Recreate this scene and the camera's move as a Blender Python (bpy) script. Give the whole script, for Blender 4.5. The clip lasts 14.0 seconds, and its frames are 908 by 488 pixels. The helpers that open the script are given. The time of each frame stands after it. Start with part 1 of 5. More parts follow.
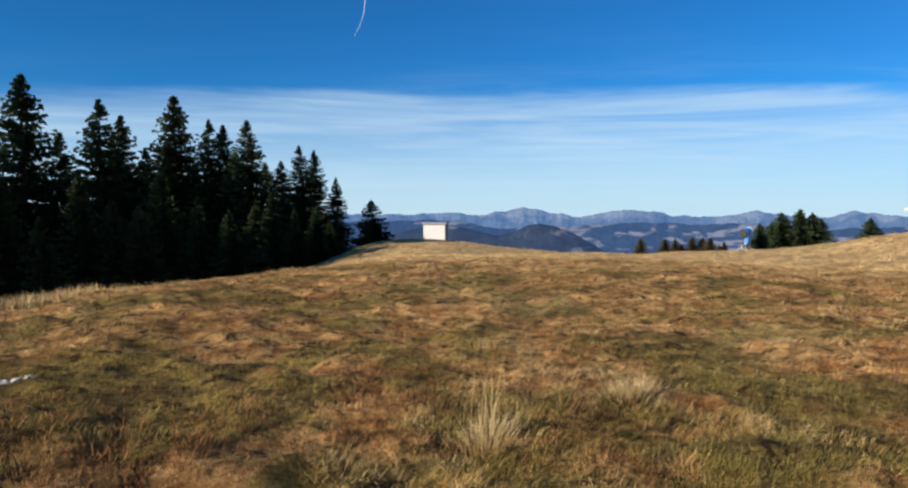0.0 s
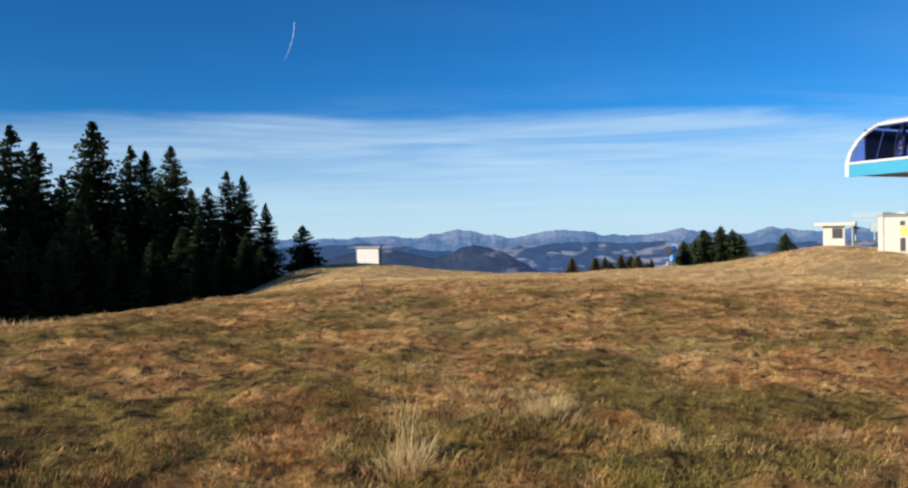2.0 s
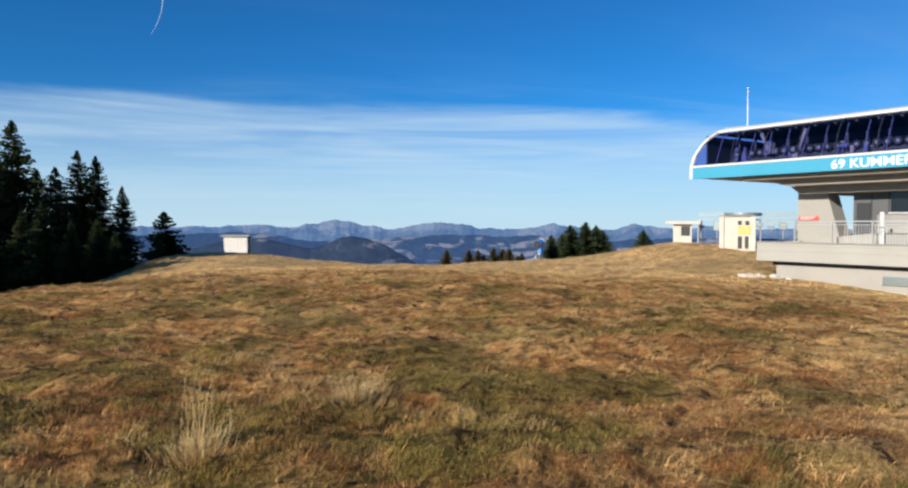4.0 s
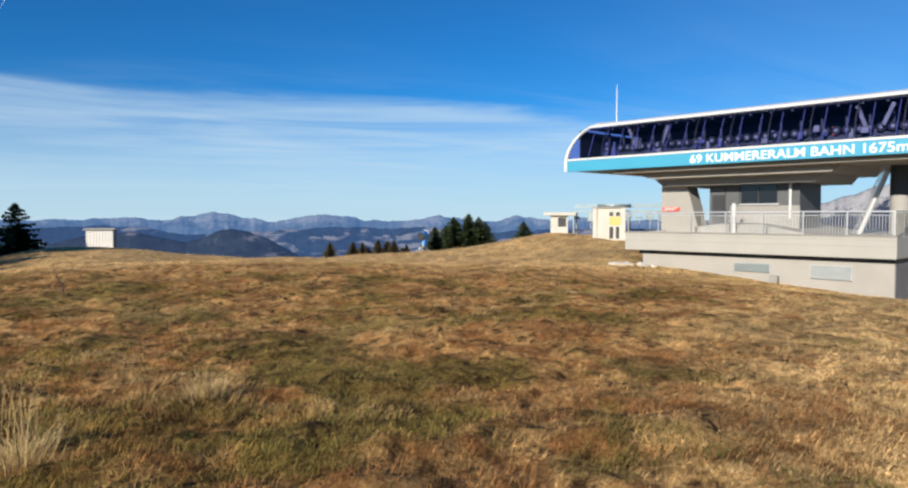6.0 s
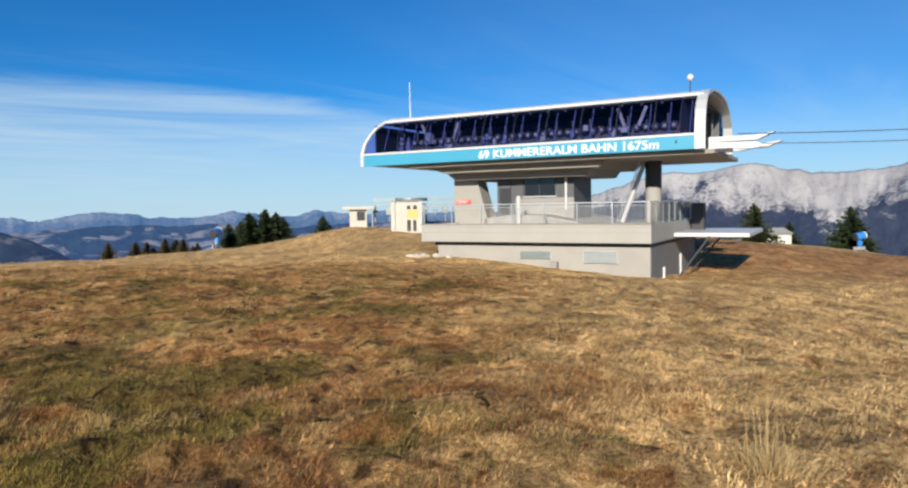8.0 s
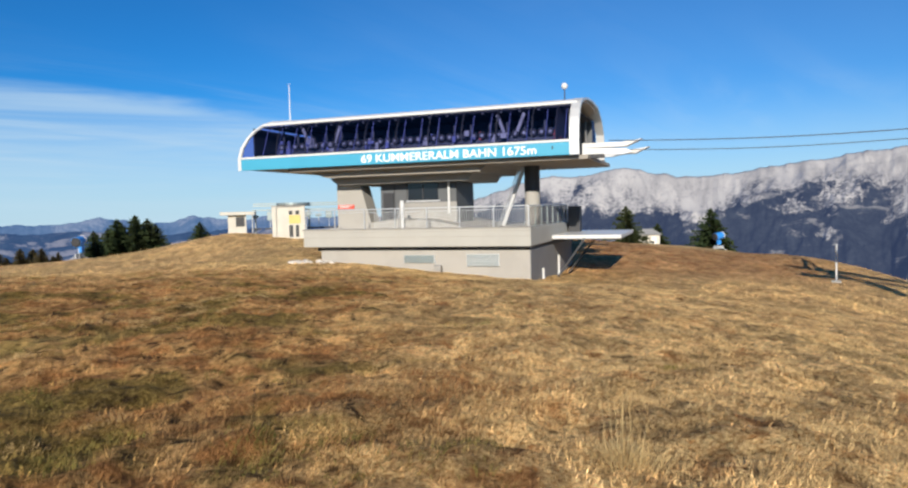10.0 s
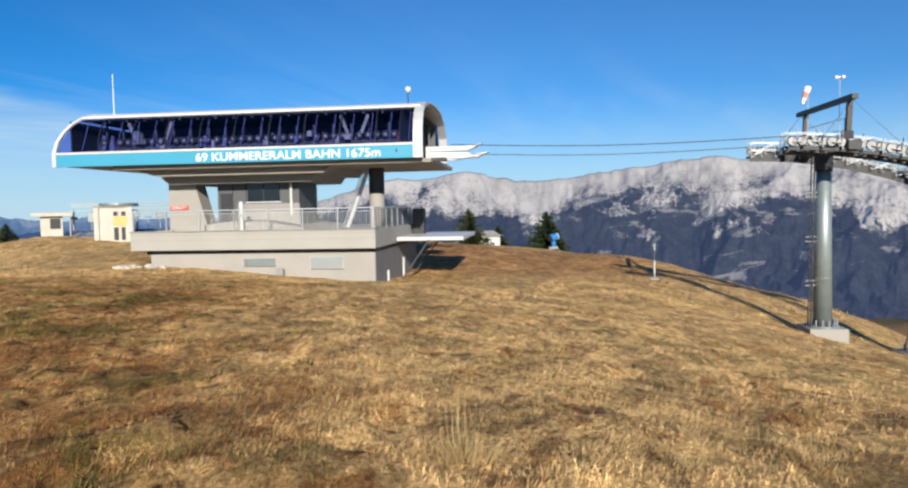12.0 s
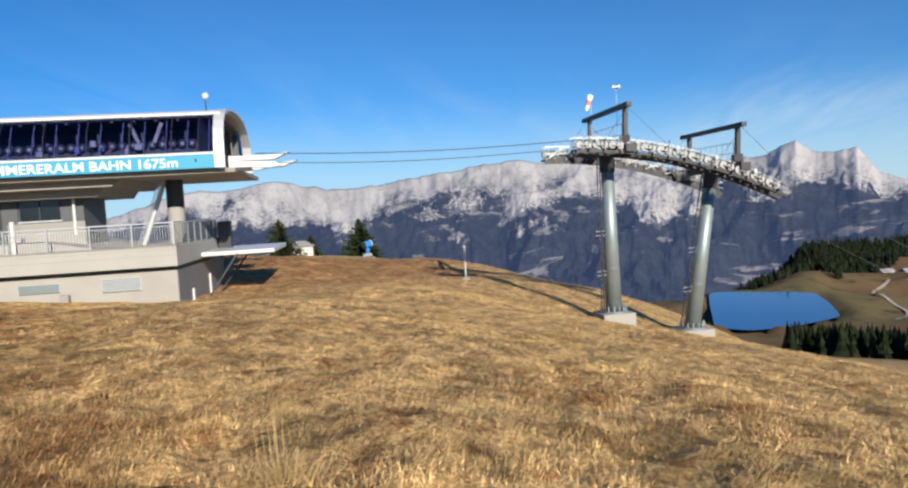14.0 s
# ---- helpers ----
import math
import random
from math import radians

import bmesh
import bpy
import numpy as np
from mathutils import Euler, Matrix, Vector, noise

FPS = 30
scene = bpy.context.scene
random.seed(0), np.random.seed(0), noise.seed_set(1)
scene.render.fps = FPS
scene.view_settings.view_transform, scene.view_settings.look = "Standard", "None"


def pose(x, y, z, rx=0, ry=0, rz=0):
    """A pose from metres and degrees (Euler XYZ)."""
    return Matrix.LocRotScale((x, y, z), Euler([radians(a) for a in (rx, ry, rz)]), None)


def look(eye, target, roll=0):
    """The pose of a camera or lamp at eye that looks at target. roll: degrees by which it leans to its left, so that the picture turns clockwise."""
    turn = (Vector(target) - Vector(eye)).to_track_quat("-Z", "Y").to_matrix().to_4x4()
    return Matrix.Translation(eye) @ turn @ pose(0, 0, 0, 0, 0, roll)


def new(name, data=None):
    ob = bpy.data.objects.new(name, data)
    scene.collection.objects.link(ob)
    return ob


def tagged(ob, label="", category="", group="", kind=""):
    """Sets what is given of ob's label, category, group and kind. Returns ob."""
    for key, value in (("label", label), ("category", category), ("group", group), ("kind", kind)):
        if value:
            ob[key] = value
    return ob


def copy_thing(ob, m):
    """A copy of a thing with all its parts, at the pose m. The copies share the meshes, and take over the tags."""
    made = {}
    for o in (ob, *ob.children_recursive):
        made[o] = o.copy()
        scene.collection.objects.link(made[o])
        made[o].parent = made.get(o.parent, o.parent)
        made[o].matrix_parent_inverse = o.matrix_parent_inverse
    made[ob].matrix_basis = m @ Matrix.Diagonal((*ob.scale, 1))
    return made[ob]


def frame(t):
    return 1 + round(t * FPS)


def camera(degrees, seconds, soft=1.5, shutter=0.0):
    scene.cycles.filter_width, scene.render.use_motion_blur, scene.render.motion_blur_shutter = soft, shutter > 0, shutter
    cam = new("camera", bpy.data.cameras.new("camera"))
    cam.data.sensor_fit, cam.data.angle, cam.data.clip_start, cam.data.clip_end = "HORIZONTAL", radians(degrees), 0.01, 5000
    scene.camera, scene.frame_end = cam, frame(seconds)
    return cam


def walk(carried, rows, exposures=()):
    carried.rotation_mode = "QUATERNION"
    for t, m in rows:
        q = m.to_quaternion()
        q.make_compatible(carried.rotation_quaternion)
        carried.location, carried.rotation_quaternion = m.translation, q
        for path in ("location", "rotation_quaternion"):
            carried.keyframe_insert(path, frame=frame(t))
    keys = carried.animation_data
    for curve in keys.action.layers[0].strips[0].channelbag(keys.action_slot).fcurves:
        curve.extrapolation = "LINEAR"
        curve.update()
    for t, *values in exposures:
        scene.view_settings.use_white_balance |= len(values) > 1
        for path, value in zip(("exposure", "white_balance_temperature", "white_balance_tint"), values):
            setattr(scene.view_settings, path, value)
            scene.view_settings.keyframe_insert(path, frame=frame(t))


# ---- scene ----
cam = camera(66.72, 14.0, soft=2.3)
# seconds, place, then the turn to the left, the look upwards and the lean to the right in degrees
ROWS = [
    (0, 0.000, 0.000, 1.500, -0.01, -2.76, 0.16),
    (0.5, -0.003, 0.009, 1.497, 0.46, -3.01, 0.86),
    (1, 0.013, 0.008, 1.505, 1.52, -2.82, 1.42),
    (1.5, 0.039, 0.003, 1.513, -0.99, -2.22, 1.64),
    (2, 0.140, -0.045, 1.513, -5.42, -0.94, 1.29),
    (2.5, 0.290, -0.110, 1.501, -7.56, -1.20, 0.88),
    (3, 0.420, -0.170, 1.499, -10.52, -1.66, 0.31),
    (5.5, 0.826, -0.374, 1.472, -21.76, -2.00, 0.25),
    (6, 0.846, -0.332, 1.466, -24.97, -2.44, 0.14),
    (6.5, 0.853, -0.383, 1.457, -29.54, -2.55, 0.42),
    (7, 0.871, -0.407, 1.472, -33.22, -2.81, -0.13),
    (7.5, 0.847, -0.521, 1.496, -37.79, -2.91, 0.70),
    (8, 0.840, -0.567, 1.506, -41.40, -3.13, 1.04),
    (10.5, 0.971, -0.650, 1.528, -52.93, -3.24, 0.88),
    (11, 0.966, -0.665, 1.522, -55.68, -3.49, 0.26),
    (11.5, 0.960, -0.693, 1.536, -59.93, -3.01, 0.93),
    (12, 0.989, -0.685, 1.519, -63.59, -3.10, 1.11),
    (12.5, 1.018, -0.699, 1.526, -68.15, -3.24, 1.41),
    (13, 1.047, -0.708, 1.512, -70.80, -2.60, 1.72),
    (13.5, 1.045, -0.701, 1.506, -75.85, -2.54, 1.51),
    (14, 1.045, -0.680, 1.498, -78.98, -3.09, 3.41),
]


def carried_pose(x, y, z, yaw, pitch, lean):
    a, p = radians(yaw), radians(pitch)
    way = Vector((-math.sin(a) * math.cos(p), math.cos(a) * math.cos(p), math.sin(p)))
    eye = Vector((x, y, z))
    return look(eye, eye + way * 10, -lean)


walk(cam, [(r[0], carried_pose(*r[1:])) for r in ROWS], [(0, 0.55), (3, 0.52), (5.5, 0.46), (11, 0.42), (14, 0.46)])

# ---- light: a low autumn sun behind the meadow, clear sky with thin cirrus ----
SUN_AZ, SUN_EL = 123.0, 20.5
sun_way = Vector((-math.sin(radians(SUN_AZ)) * math.cos(radians(SUN_EL)), math.cos(radians(SUN_AZ)) * math.cos(radians(SUN_EL)), math.sin(radians(SUN_EL))))
sun = new("sun", bpy.data.lights.new("sun", "SUN"))
sun.data.energy, sun.data.angle, sun.data.color = 5.0, radians(0.53), (1.0, 0.91, 0.78)
sun.matrix_world = look(sun_way * 100, (0, 0, 0))

world = bpy.data.worlds.new("autumn_sky")
scene.world = world
world.use_nodes = True


class Nodes:
    """A short way to write node trees."""

    def __init__(self, tree):
        self.t = tree
        tree.nodes.clear()

    def add(self, kind, ins=None):
        n = self.t.nodes.new("ShaderNode" + kind)
        if kind == "Mix":
            n.data_type = "RGBA"
        for k, v in (ins or {}).items():
            if isinstance(v, bpy.types.NodeSocket):
                self.t.links.new(v, n.inputs[k])
            else:
                n.inputs[k].default_value = v
        return n

    def math(self, op, a, b=0.0, clamp=False):
        n = self.add("Math", {0: a, 1: b})
        n.operation, n.use_clamp = op, clamp
        return n.outputs[0]

    def mix(self, f, a, b, blend="MIX"):
        a, b = [(*c, 1) if isinstance(c, tuple) and len(c) == 3 else c for c in (a, b)]
        n = self.add("Mix", {0: f, 6: a, 7: b})
        n.blend_type = blend
        return n.outputs[2]

    def ramp(self, f, lo, hi, a=0.0, b=1.0):
        n = self.add("MapRange", {0: f, 1: lo, 2: hi, 3: a, 4: b})
        n.interpolation_type = "SMOOTHSTEP"
        return n.outputs[0]

    def noise(self, vec, scale, detail=4.0, rough=0.55, dist=0.0):
        return self.add("TexNoise", {"Vector": vec, "Scale": scale, "Detail": detail, "Roughness": rough, "Distortion": dist}).outputs[0]


def sky_nodes():
    n = Nodes(world.node_tree)
    sky = n.add("TexSky")
    sky.sky_type, sky.sun_disc = "NISHITA", False
    sky.sun_elevation, sky.sun_rotation = radians(SUN_EL), radians(-SUN_AZ)
    sky.altitude, sky.air_density, sky.dust_density, sky.ozone_density = 1675, 1.0, 0.6, 3.0
    way = n.add("TexCoord").outputs["Generated"]
    sep = n.add("SeparateXYZ", {0: way})
    # cirrus lies in a flat high layer, so its streaks crowd together towards the horizon
    up = n.math("MAXIMUM", sep.outputs[2], 0.02)
    px = n.math("DIVIDE", sep.outputs[0], n.math("ADD", up, 0.10))
    py = n.math("DIVIDE", sep.outputs[1], n.math("ADD", up, 0.10))
    plane = n.add("CombineXYZ", {0: px, 1: py})
    turned = n.add("Mapping", {"Vector": plane.outputs[0], "Rotation": (0, 0, radians(28)), "Scale": (0.30, 1.1, 1.0)}).outputs[0]
    big = n.noise(turned, 0.75, 3.0, 0.5, 0.6)
    fine = n.noise(turned, 2.6, 8.0, 0.60, 1.0)
    veil = n.math("MULTIPLY", n.ramp(big, 0.40, 0.68), n.ramp(fine, 0.30, 0.72))
    veil = n.math("MULTIPLY", veil, n.ramp(sep.outputs[2], 0.06, 0.22, 1.0, 0.10))
    veil = n.math("MULTIPLY", veil, n.ramp(sep.outputs[2], 0.01, 0.09))
    # a thin sheet of high cloud hangs over the west, with a clear upper edge that sinks towards the north
    bend = n.noise(n.add("Mapping", {"Vector": way, "Scale": (1.6, 1.6, 9.0)}).outputs[0], 2.2, 5.0, 0.55, 0.4)
    rim = n.math("ADD", n.ramp(sep.outputs[1], 0.70, 0.95, 0.115, 0.172), n.math("MULTIPLY", n.math("SUBTRACT", bend, 0.5), 0.045))
    depth = n.math("SUBTRACT", rim, sep.outputs[2])
    west = n.ramp(sep.outputs[1], 0.60, 0.82)
    bands = n.noise(n.add("Mapping", {"Vector": way, "Rotation": (0, radians(3), 0), "Scale": (1.3, 1.3, 26.0)}).outputs[0], 1.7, 6.0, 0.6, 0.5)
    body = n.math("MULTIPLY", n.ramp(depth, -0.004, 0.022), n.ramp(bands, 0.30, 0.68, 0.35, 1.0))
    body = n.math("MULTIPLY", body, n.ramp(depth, 0.02, 0.12, 1.0, 0.72))
    sheet = n.math("MULTIPLY", body, west)
    haze = n.ramp(sep.outputs[2], -0.02, 0.17, 0.78, 0.0)
    sky_col = n.mix(1.0, sky.outputs[0], (0.14, 0.70, 1.16), "MULTIPLY")
    north = n.ramp(sep.outputs[0], 0.55, 1.0, 1.0, 1.06)
    sky_col = n.mix(1.0, sky_col, n.add("CombineColor", {0: north, 1: north, 2: north}).outputs[0], "MULTIPLY")
    thin = n.math("MULTIPLY", n.ramp(sep.outputs[0], 0.45, 0.95, 0.0, 0.13), n.ramp(sep.outputs[2], 0.10, 0.40, 1.0, 0.3))
    sky_col = n.mix(thin, sky_col, (5.2, 6.9, 8.2))
    col = n.mix(haze, sky_col, (6.3, 8.0, 9.3))
    col = n.mix(n.math("MULTIPLY", sheet, 0.60), col, (5.9, 7.8, 9.2))
    col = n.mix(n.math("MULTIPLY", veil, 0.36), col, (7.0, 8.3, 9.2))
    bg = n.add("Background", {"Color": col, "Strength": 0.070})
    out = n.add("OutputWorld")
    n.t.links.new(bg.outputs[0], out.inputs[0])


sky_nodes()

# ---- materials ----
def material(name, build, rough=0.8, metal=0.0, bump=0.0, bump_scale=0.05, spec=0.5):
    """build(n, place) gives the colour and the height from the point's place in metres."""
    m = bpy.data.materials.new(name)
    m.use_nodes = True
    n = Nodes(m.node_tree)
    place = n.add("TexCoord").outputs["Object"]
    col, height = build(n, place)
    b = n.add("BsdfPrincipled", {"Roughness": rough, "Metallic": metal, "Specular IOR Level": spec})
    if isinstance(col, tuple):
        b.inputs["Base Color"].default_value = (*col, 1)
    else:
        n.t.links.new(col, b.inputs["Base Color"])
    if bump and height is not None:
        k = n.add("Bump", {"Strength": bump, "Distance": bump_scale, "Height": height})
        n.t.links.new(k.outputs[0], b.inputs["Normal"])
    out = n.add("OutputMaterial")
    n.t.links.new(b.outputs[0], out.inputs[0])
    return m


def worn(col, dark=0.72, scale=1.2, fine=14.0):
    """A painted or cast surface with stains and fine grain."""
    def build(n, p):
        a, b = n.noise(p, scale, 5.0, 0.6), n.noise(p, fine, 4.0, 0.6)
        f = n.math("MULTIPLY_ADD", n.ramp(a, 0.35, 0.75), 0.75)
        f = n.math("ADD", f, n.math("MULTIPLY", b, 0.25))
        return n.mix(f, tuple(c * dark for c in col), col), b
    return build


GREEN_PATCHES = [(1.1, 4.1, 1.5), (-3.4, 5.2, 2.2), (2.0, 7.3, 1.0), (-1.3, 8.0, 0.7)]


def meadow(n, p):
    geo = n.add("NewGeometry").outputs["Position"]
    sep = n.add("SeparateXYZ", {0: geo})
    flat = n.add("CombineXYZ", {0: sep.outputs[0], 1: sep.outputs[1]}).outputs[0]
    patch = n.noise(flat, 0.55, 5.0, 0.62, 0.5)
    mid = n.noise(flat, 2.1, 5.0, 0.65, 0.5)
    tuft = n.noise(flat, 5.5, 5.0, 0.65, 0.5)
    fine = n.noise(geo, 24.0, 8.0, 0.72, 0.6)
    wide = n.noise(flat, 0.13, 3.0, 0.55)
    # paler straw to the right and far off, greener and browner before the wood
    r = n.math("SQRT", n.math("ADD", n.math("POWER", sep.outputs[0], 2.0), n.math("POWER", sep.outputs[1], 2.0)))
    paleness = n.math("MAXIMUM", n.ramp(n.math("SUBTRACT", sep.outputs[0], n.math("MULTIPLY", sep.outputs[1], 1.2)), -2.5, 4.0), n.ramp(r, 10.0, 38.0, 0.0, 1.0))
    side = n.math("MULTIPLY_ADD", paleness, -0.24)
    side.node.inputs[2].default_value = 0.045
    # greener patches, placed where the camera sees dark green grass
    for x0, y0, size in GREEN_PATCHES:
        dx, dy = n.math("SUBTRACT", sep.outputs[0], x0), n.math("SUBTRACT", sep.outputs[1], y0)
        near = n.math("SQRT", n.math("ADD", n.math("POWER", dx, 2.0), n.math("POWER", dy, 2.0)))
        side = n.math("ADD", side, n.ramp(near, size * 0.4, size * 1.25, 0.075, 0.0))
    straw = n.mix(paleness, STRAW, STRAW_PALE)
    col = n.mix(n.ramp(fine, 0.32, 0.68), STRAW_DARK, straw)
    col = n.mix(n.ramp(n.math("ADD", mid, n.math("MULTIPLY", side, 0.35)), 0.45, 0.61, 0.0, 0.80), col, n.mix(n.ramp(fine, 0.3, 0.7), tuple(c * 0.5 for c in RUSSET), RUSSET))
    green = n.mix(n.ramp(fine, 0.3, 0.7), (0.060, 0.048, 0.010), (0.235, 0.175, 0.044))
    col = n.mix(n.ramp(n.math("ADD", patch, side), 0.49, 0.62, 0.0, 0.82), col, green)
    col = n.mix(n.ramp(wide, 0.50, 0.66, 0.0, 0.40), col, (0.46, 0.325, 0.135))
    # redder, darker ground behind the station
    dx, dy = n.math("SUBTRACT", sep.outputs[0], 58.0), n.math("SUBTRACT", sep.outputs[1], 26.0)
    russet_zone = n.ramp(n.math("SQRT", n.math("ADD", n.math("POWER", dx, 2.0), n.math("POWER", n.math("MULTIPLY", dy, 1.15), 2.0))), 12.0, 27.0, 1.0, 0.0)
    col = n.mix(n.math("MULTIPLY", russet_zone, n.ramp(mid, 0.35, 0.6, 0.55, 0.95)), col, n.mix(n.ramp(patch, 0.4, 0.6), (0.25, 0.105, 0.036), (0.40, 0.215, 0.090)))
    # dark spots paint the shade between tussocks, along with humus and dwarf shrubs
    gap_shade = n.math("ADD", n.math("MULTIPLY", tuft, 0.6), n.math("MULTIPLY", mid, 0.4))
    col = n.mix(n.ramp(n.math("SUBTRACT", gap_shade, n.math("MULTIPLY", side, 0.25)), 0.455, 0.375, 0.0, 0.90), col, n.mix(fine, (0.020, 0.012, 0.005), (0.085, 0.046, 0.020)))
    # thick bleached tussocks beside thin, older and duller growth
    tone = n.math("MULTIPLY", n.ramp(n.noise(flat, 1.25, 4.0, 0.6, 0.6), 0.38, 0.62, 0.80, 1.42), n.ramp(n.noise(flat, 0.36, 3.0, 0.55, 0.3), 0.36, 0.64, 0.90, 1.16))
    tone = n.math("MULTIPLY", tone, n.ramp(tuft, 0.38, 0.60, 0.66, 1.28))
    col = n.mix(1.0, col, n.add("CombineColor", {0: tone, 1: tone, 2: tone}).outputs[0], "MULTIPLY")
    return col, n.math("ADD", n.math("MULTIPLY", tuft, 1.0), n.math("MULTIPLY", fine, 0.8))


STRAW, STRAW_PALE, STRAW_DARK, RUSSET = (0.58, 0.355, 0.140), (0.72, 0.525, 0.250), (0.28, 0.142, 0.046), (0.34, 0.142, 0.045)


def ground_build(n, p):
    near, h = meadow(n, p)
    geo = n.add("NewGeometry").outputs["Position"]
    sep = n.add("SeparateXYZ", {0: geo})
    r = n.math("SQRT", n.math("ADD", n.math("POWER", sep.outputs[0], 2.0), n.math("POWER", sep.outputs[1], 2.0)))
    # far pastures: brown and olive in large fields
    fields = n.noise(geo, 0.012, 4.0, 0.6)
    clumps = n.noise(geo, 0.07, 5.0, 0.65)
    far = n.mix(n.ramp(fields, 0.38, 0.62), (0.185, 0.115, 0.058), (0.165, 0.130, 0.058))
    far = n.mix(n.ramp(clumps, 0.50, 0.72), far, (0.055, 0.045, 0.022))
    return n.mix(n.ramp(r, 110.0, 240.0), near, far), h


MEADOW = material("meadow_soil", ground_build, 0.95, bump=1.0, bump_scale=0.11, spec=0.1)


def blade_build(n, p):
    col, _ = meadow(n, p)
    rnd = n.add("NewGeometry").outputs["Random Per Island"]
    v = n.ramp(rnd, 0.0, 1.0, 0.62, 1.38)
    return n.mix(1.0, col, n.add("CombineColor", {0: v, 1: v, 2: v}).outputs[0], "MULTIPLY"), None


GRASS = material("dry_grass", blade_build, 0.8, spec=0.2)
PALE_GRASS = material("bleached_grass", lambda n, p: (n.mix(n.add("NewGeometry").outputs["Random Per Island"], (0.36, 0.24, 0.10), (0.60, 0.45, 0.22)), None), 0.75, spec=0.2)
CONCRETE = material("concrete", worn((0.335, 0.32, 0.29), 0.82, 0.5, 9.0), 0.85, bump=0.25, bump_scale=0.01)
CONCRETE_DARK = material("weathered_concrete", worn((0.28, 0.27, 0.25), 0.75, 0.7, 9.0), 0.88, bump=0.3, bump_scale=0.01)
DECK_PALE = material("pale_painted_concrete", worn((0.36, 0.35, 0.315), 0.86, 0.45, 8.0), 0.8, bump=0.15, bump_scale=0.008)
WHITE = material("white_coated_metal", worn((0.58, 0.58, 0.57), 0.88, 0.4, 20.0), 0.38, spec=0.5)
SILVER = material("silver_grey_metal", worn((0.55, 0.56, 0.56), 0.86, 0.5, 18.0), 0.42, 0.3)
BLUE = material("light_blue_coated_metal", worn((0.055, 0.31, 0.46), 0.90, 0.5, 14.0), 0.40)
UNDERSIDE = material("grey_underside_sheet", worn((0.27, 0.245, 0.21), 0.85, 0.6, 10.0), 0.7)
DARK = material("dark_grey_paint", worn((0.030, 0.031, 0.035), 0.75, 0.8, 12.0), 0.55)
END_GREY = material("mid_grey_sheet", worn((0.17, 0.17, 0.175), 0.8, 0.8, 10.0), 0.7)
GREY = material("grey_facade", worn((0.085, 0.09, 0.095), 0.85, 0.6, 12.0), 0.6)
GALV = material("galvanised_steel", worn((0.27, 0.32, 0.32), 0.78, 0.9, 10.0), 0.46, 0.45, bump=0.06, bump_scale=0.004)
STEEL = material("galvanised_rail", worn((0.50, 0.52, 0.53), 0.8, 2.0, 20.0), 0.45, 0.6)
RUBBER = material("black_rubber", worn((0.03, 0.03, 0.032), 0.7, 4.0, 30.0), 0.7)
PALE_STEEL = material("pale_sheave_steel", worn((0.36, 0.36, 0.35), 0.35, 3.0, 25.0), 0.6, 0.2)
LETTER = material("white_lettering", lambda n, p: ((0.86, 0.87, 0.87), None), 0.45)
RED = material("red_paint", worn((0.58, 0.09, 0.06), 0.85, 2.0, 20.0), 0.5)
YELLOW = material("faded_yellow_panel", worn((0.62, 0.46, 0.16), 0.8, 1.5, 15.0), 0.7)
CREAM = material("cream_render", worn((0.52, 0.50, 0.44), 0.75, 0.8, 10.0), 0.85, bump=0.2, bump_scale=0.01)
HUT_WOOD = material("white_painted_boards", worn((0.74, 0.72, 0.68), 0.85, 0.8, 12.0), 0.7, bump=0.15, bump_scale=0.01)
ROOF_GREY = material("grey_sheet_roof", worn((0.30, 0.30, 0.29), 0.75, 0.8, 12.0), 0.6)
CANNON_BLUE = material("bright_blue_enamel", worn((0.03, 0.22, 0.62), 0.85, 1.5, 12.0), 0.4)
BARK = material("spruce_bark", worn((0.11, 0.075, 0.05), 0.55, 3.0, 25.0), 0.95, bump=0.6, bump_scale=0.03)
ROCK = material("grey_boulder", worn((0.55, 0.51, 0.46), 0.65, 2.5, 18.0), 0.95, bump=0.5, bump_scale=0.03)


def needles(n, p):
    rnd = n.add("NewGeometry").outputs["Random Per Island"]
    tree = n.add("ObjectInfo").outputs["Random"]
    col = n.mix(rnd, (0.012, 0.022, 0.010), (0.040, 0.058, 0.022))
    return n.mix(n.math("MULTIPLY", tree, 0.35), col, (0.045, 0.045, 0.018)), None


NEEDLES = material("spruce_needles", needles, 0.85, spec=0.1)
FAR_NEEDLES = material("far_spruce_needles", lambda n, p: (n.mix(n.add("NewGeometry").outputs["Random Per Island"], (0.006, 0.010, 0.005), (0.020, 0.027, 0.011)), None), 0.9, spec=0.1)
TWIGS = material("brown_larch_twigs", lambda n, p: (n.mix(n.add("NewGeometry").outputs["Random Per Island"], (0.030, 0.030, 0.014), (0.085, 0.065, 0.028)), None), 0.9, spec=0.1)


def glass_material(name, tint):
    m = bpy.data.materials.new(name)
    m.use_nodes = True
    n = Nodes(m.node_tree)
    clear = n.add("BsdfTransparent", {"Color": tint})
    gloss = n.add("BsdfGlossy", {"Color": (0.75, 0.8, 0.9, 1), "Roughness": 0.03})
    f = n.add("Fresnel", {"IOR": 1.45})
    mix = n.add("MixShader", {0: f.outputs[0], 1: clear.outputs[0], 2: gloss.outputs[0]})
    out = n.add("OutputMaterial")
    n.t.links.new(mix.outputs[0], out.inputs[0])
    return m


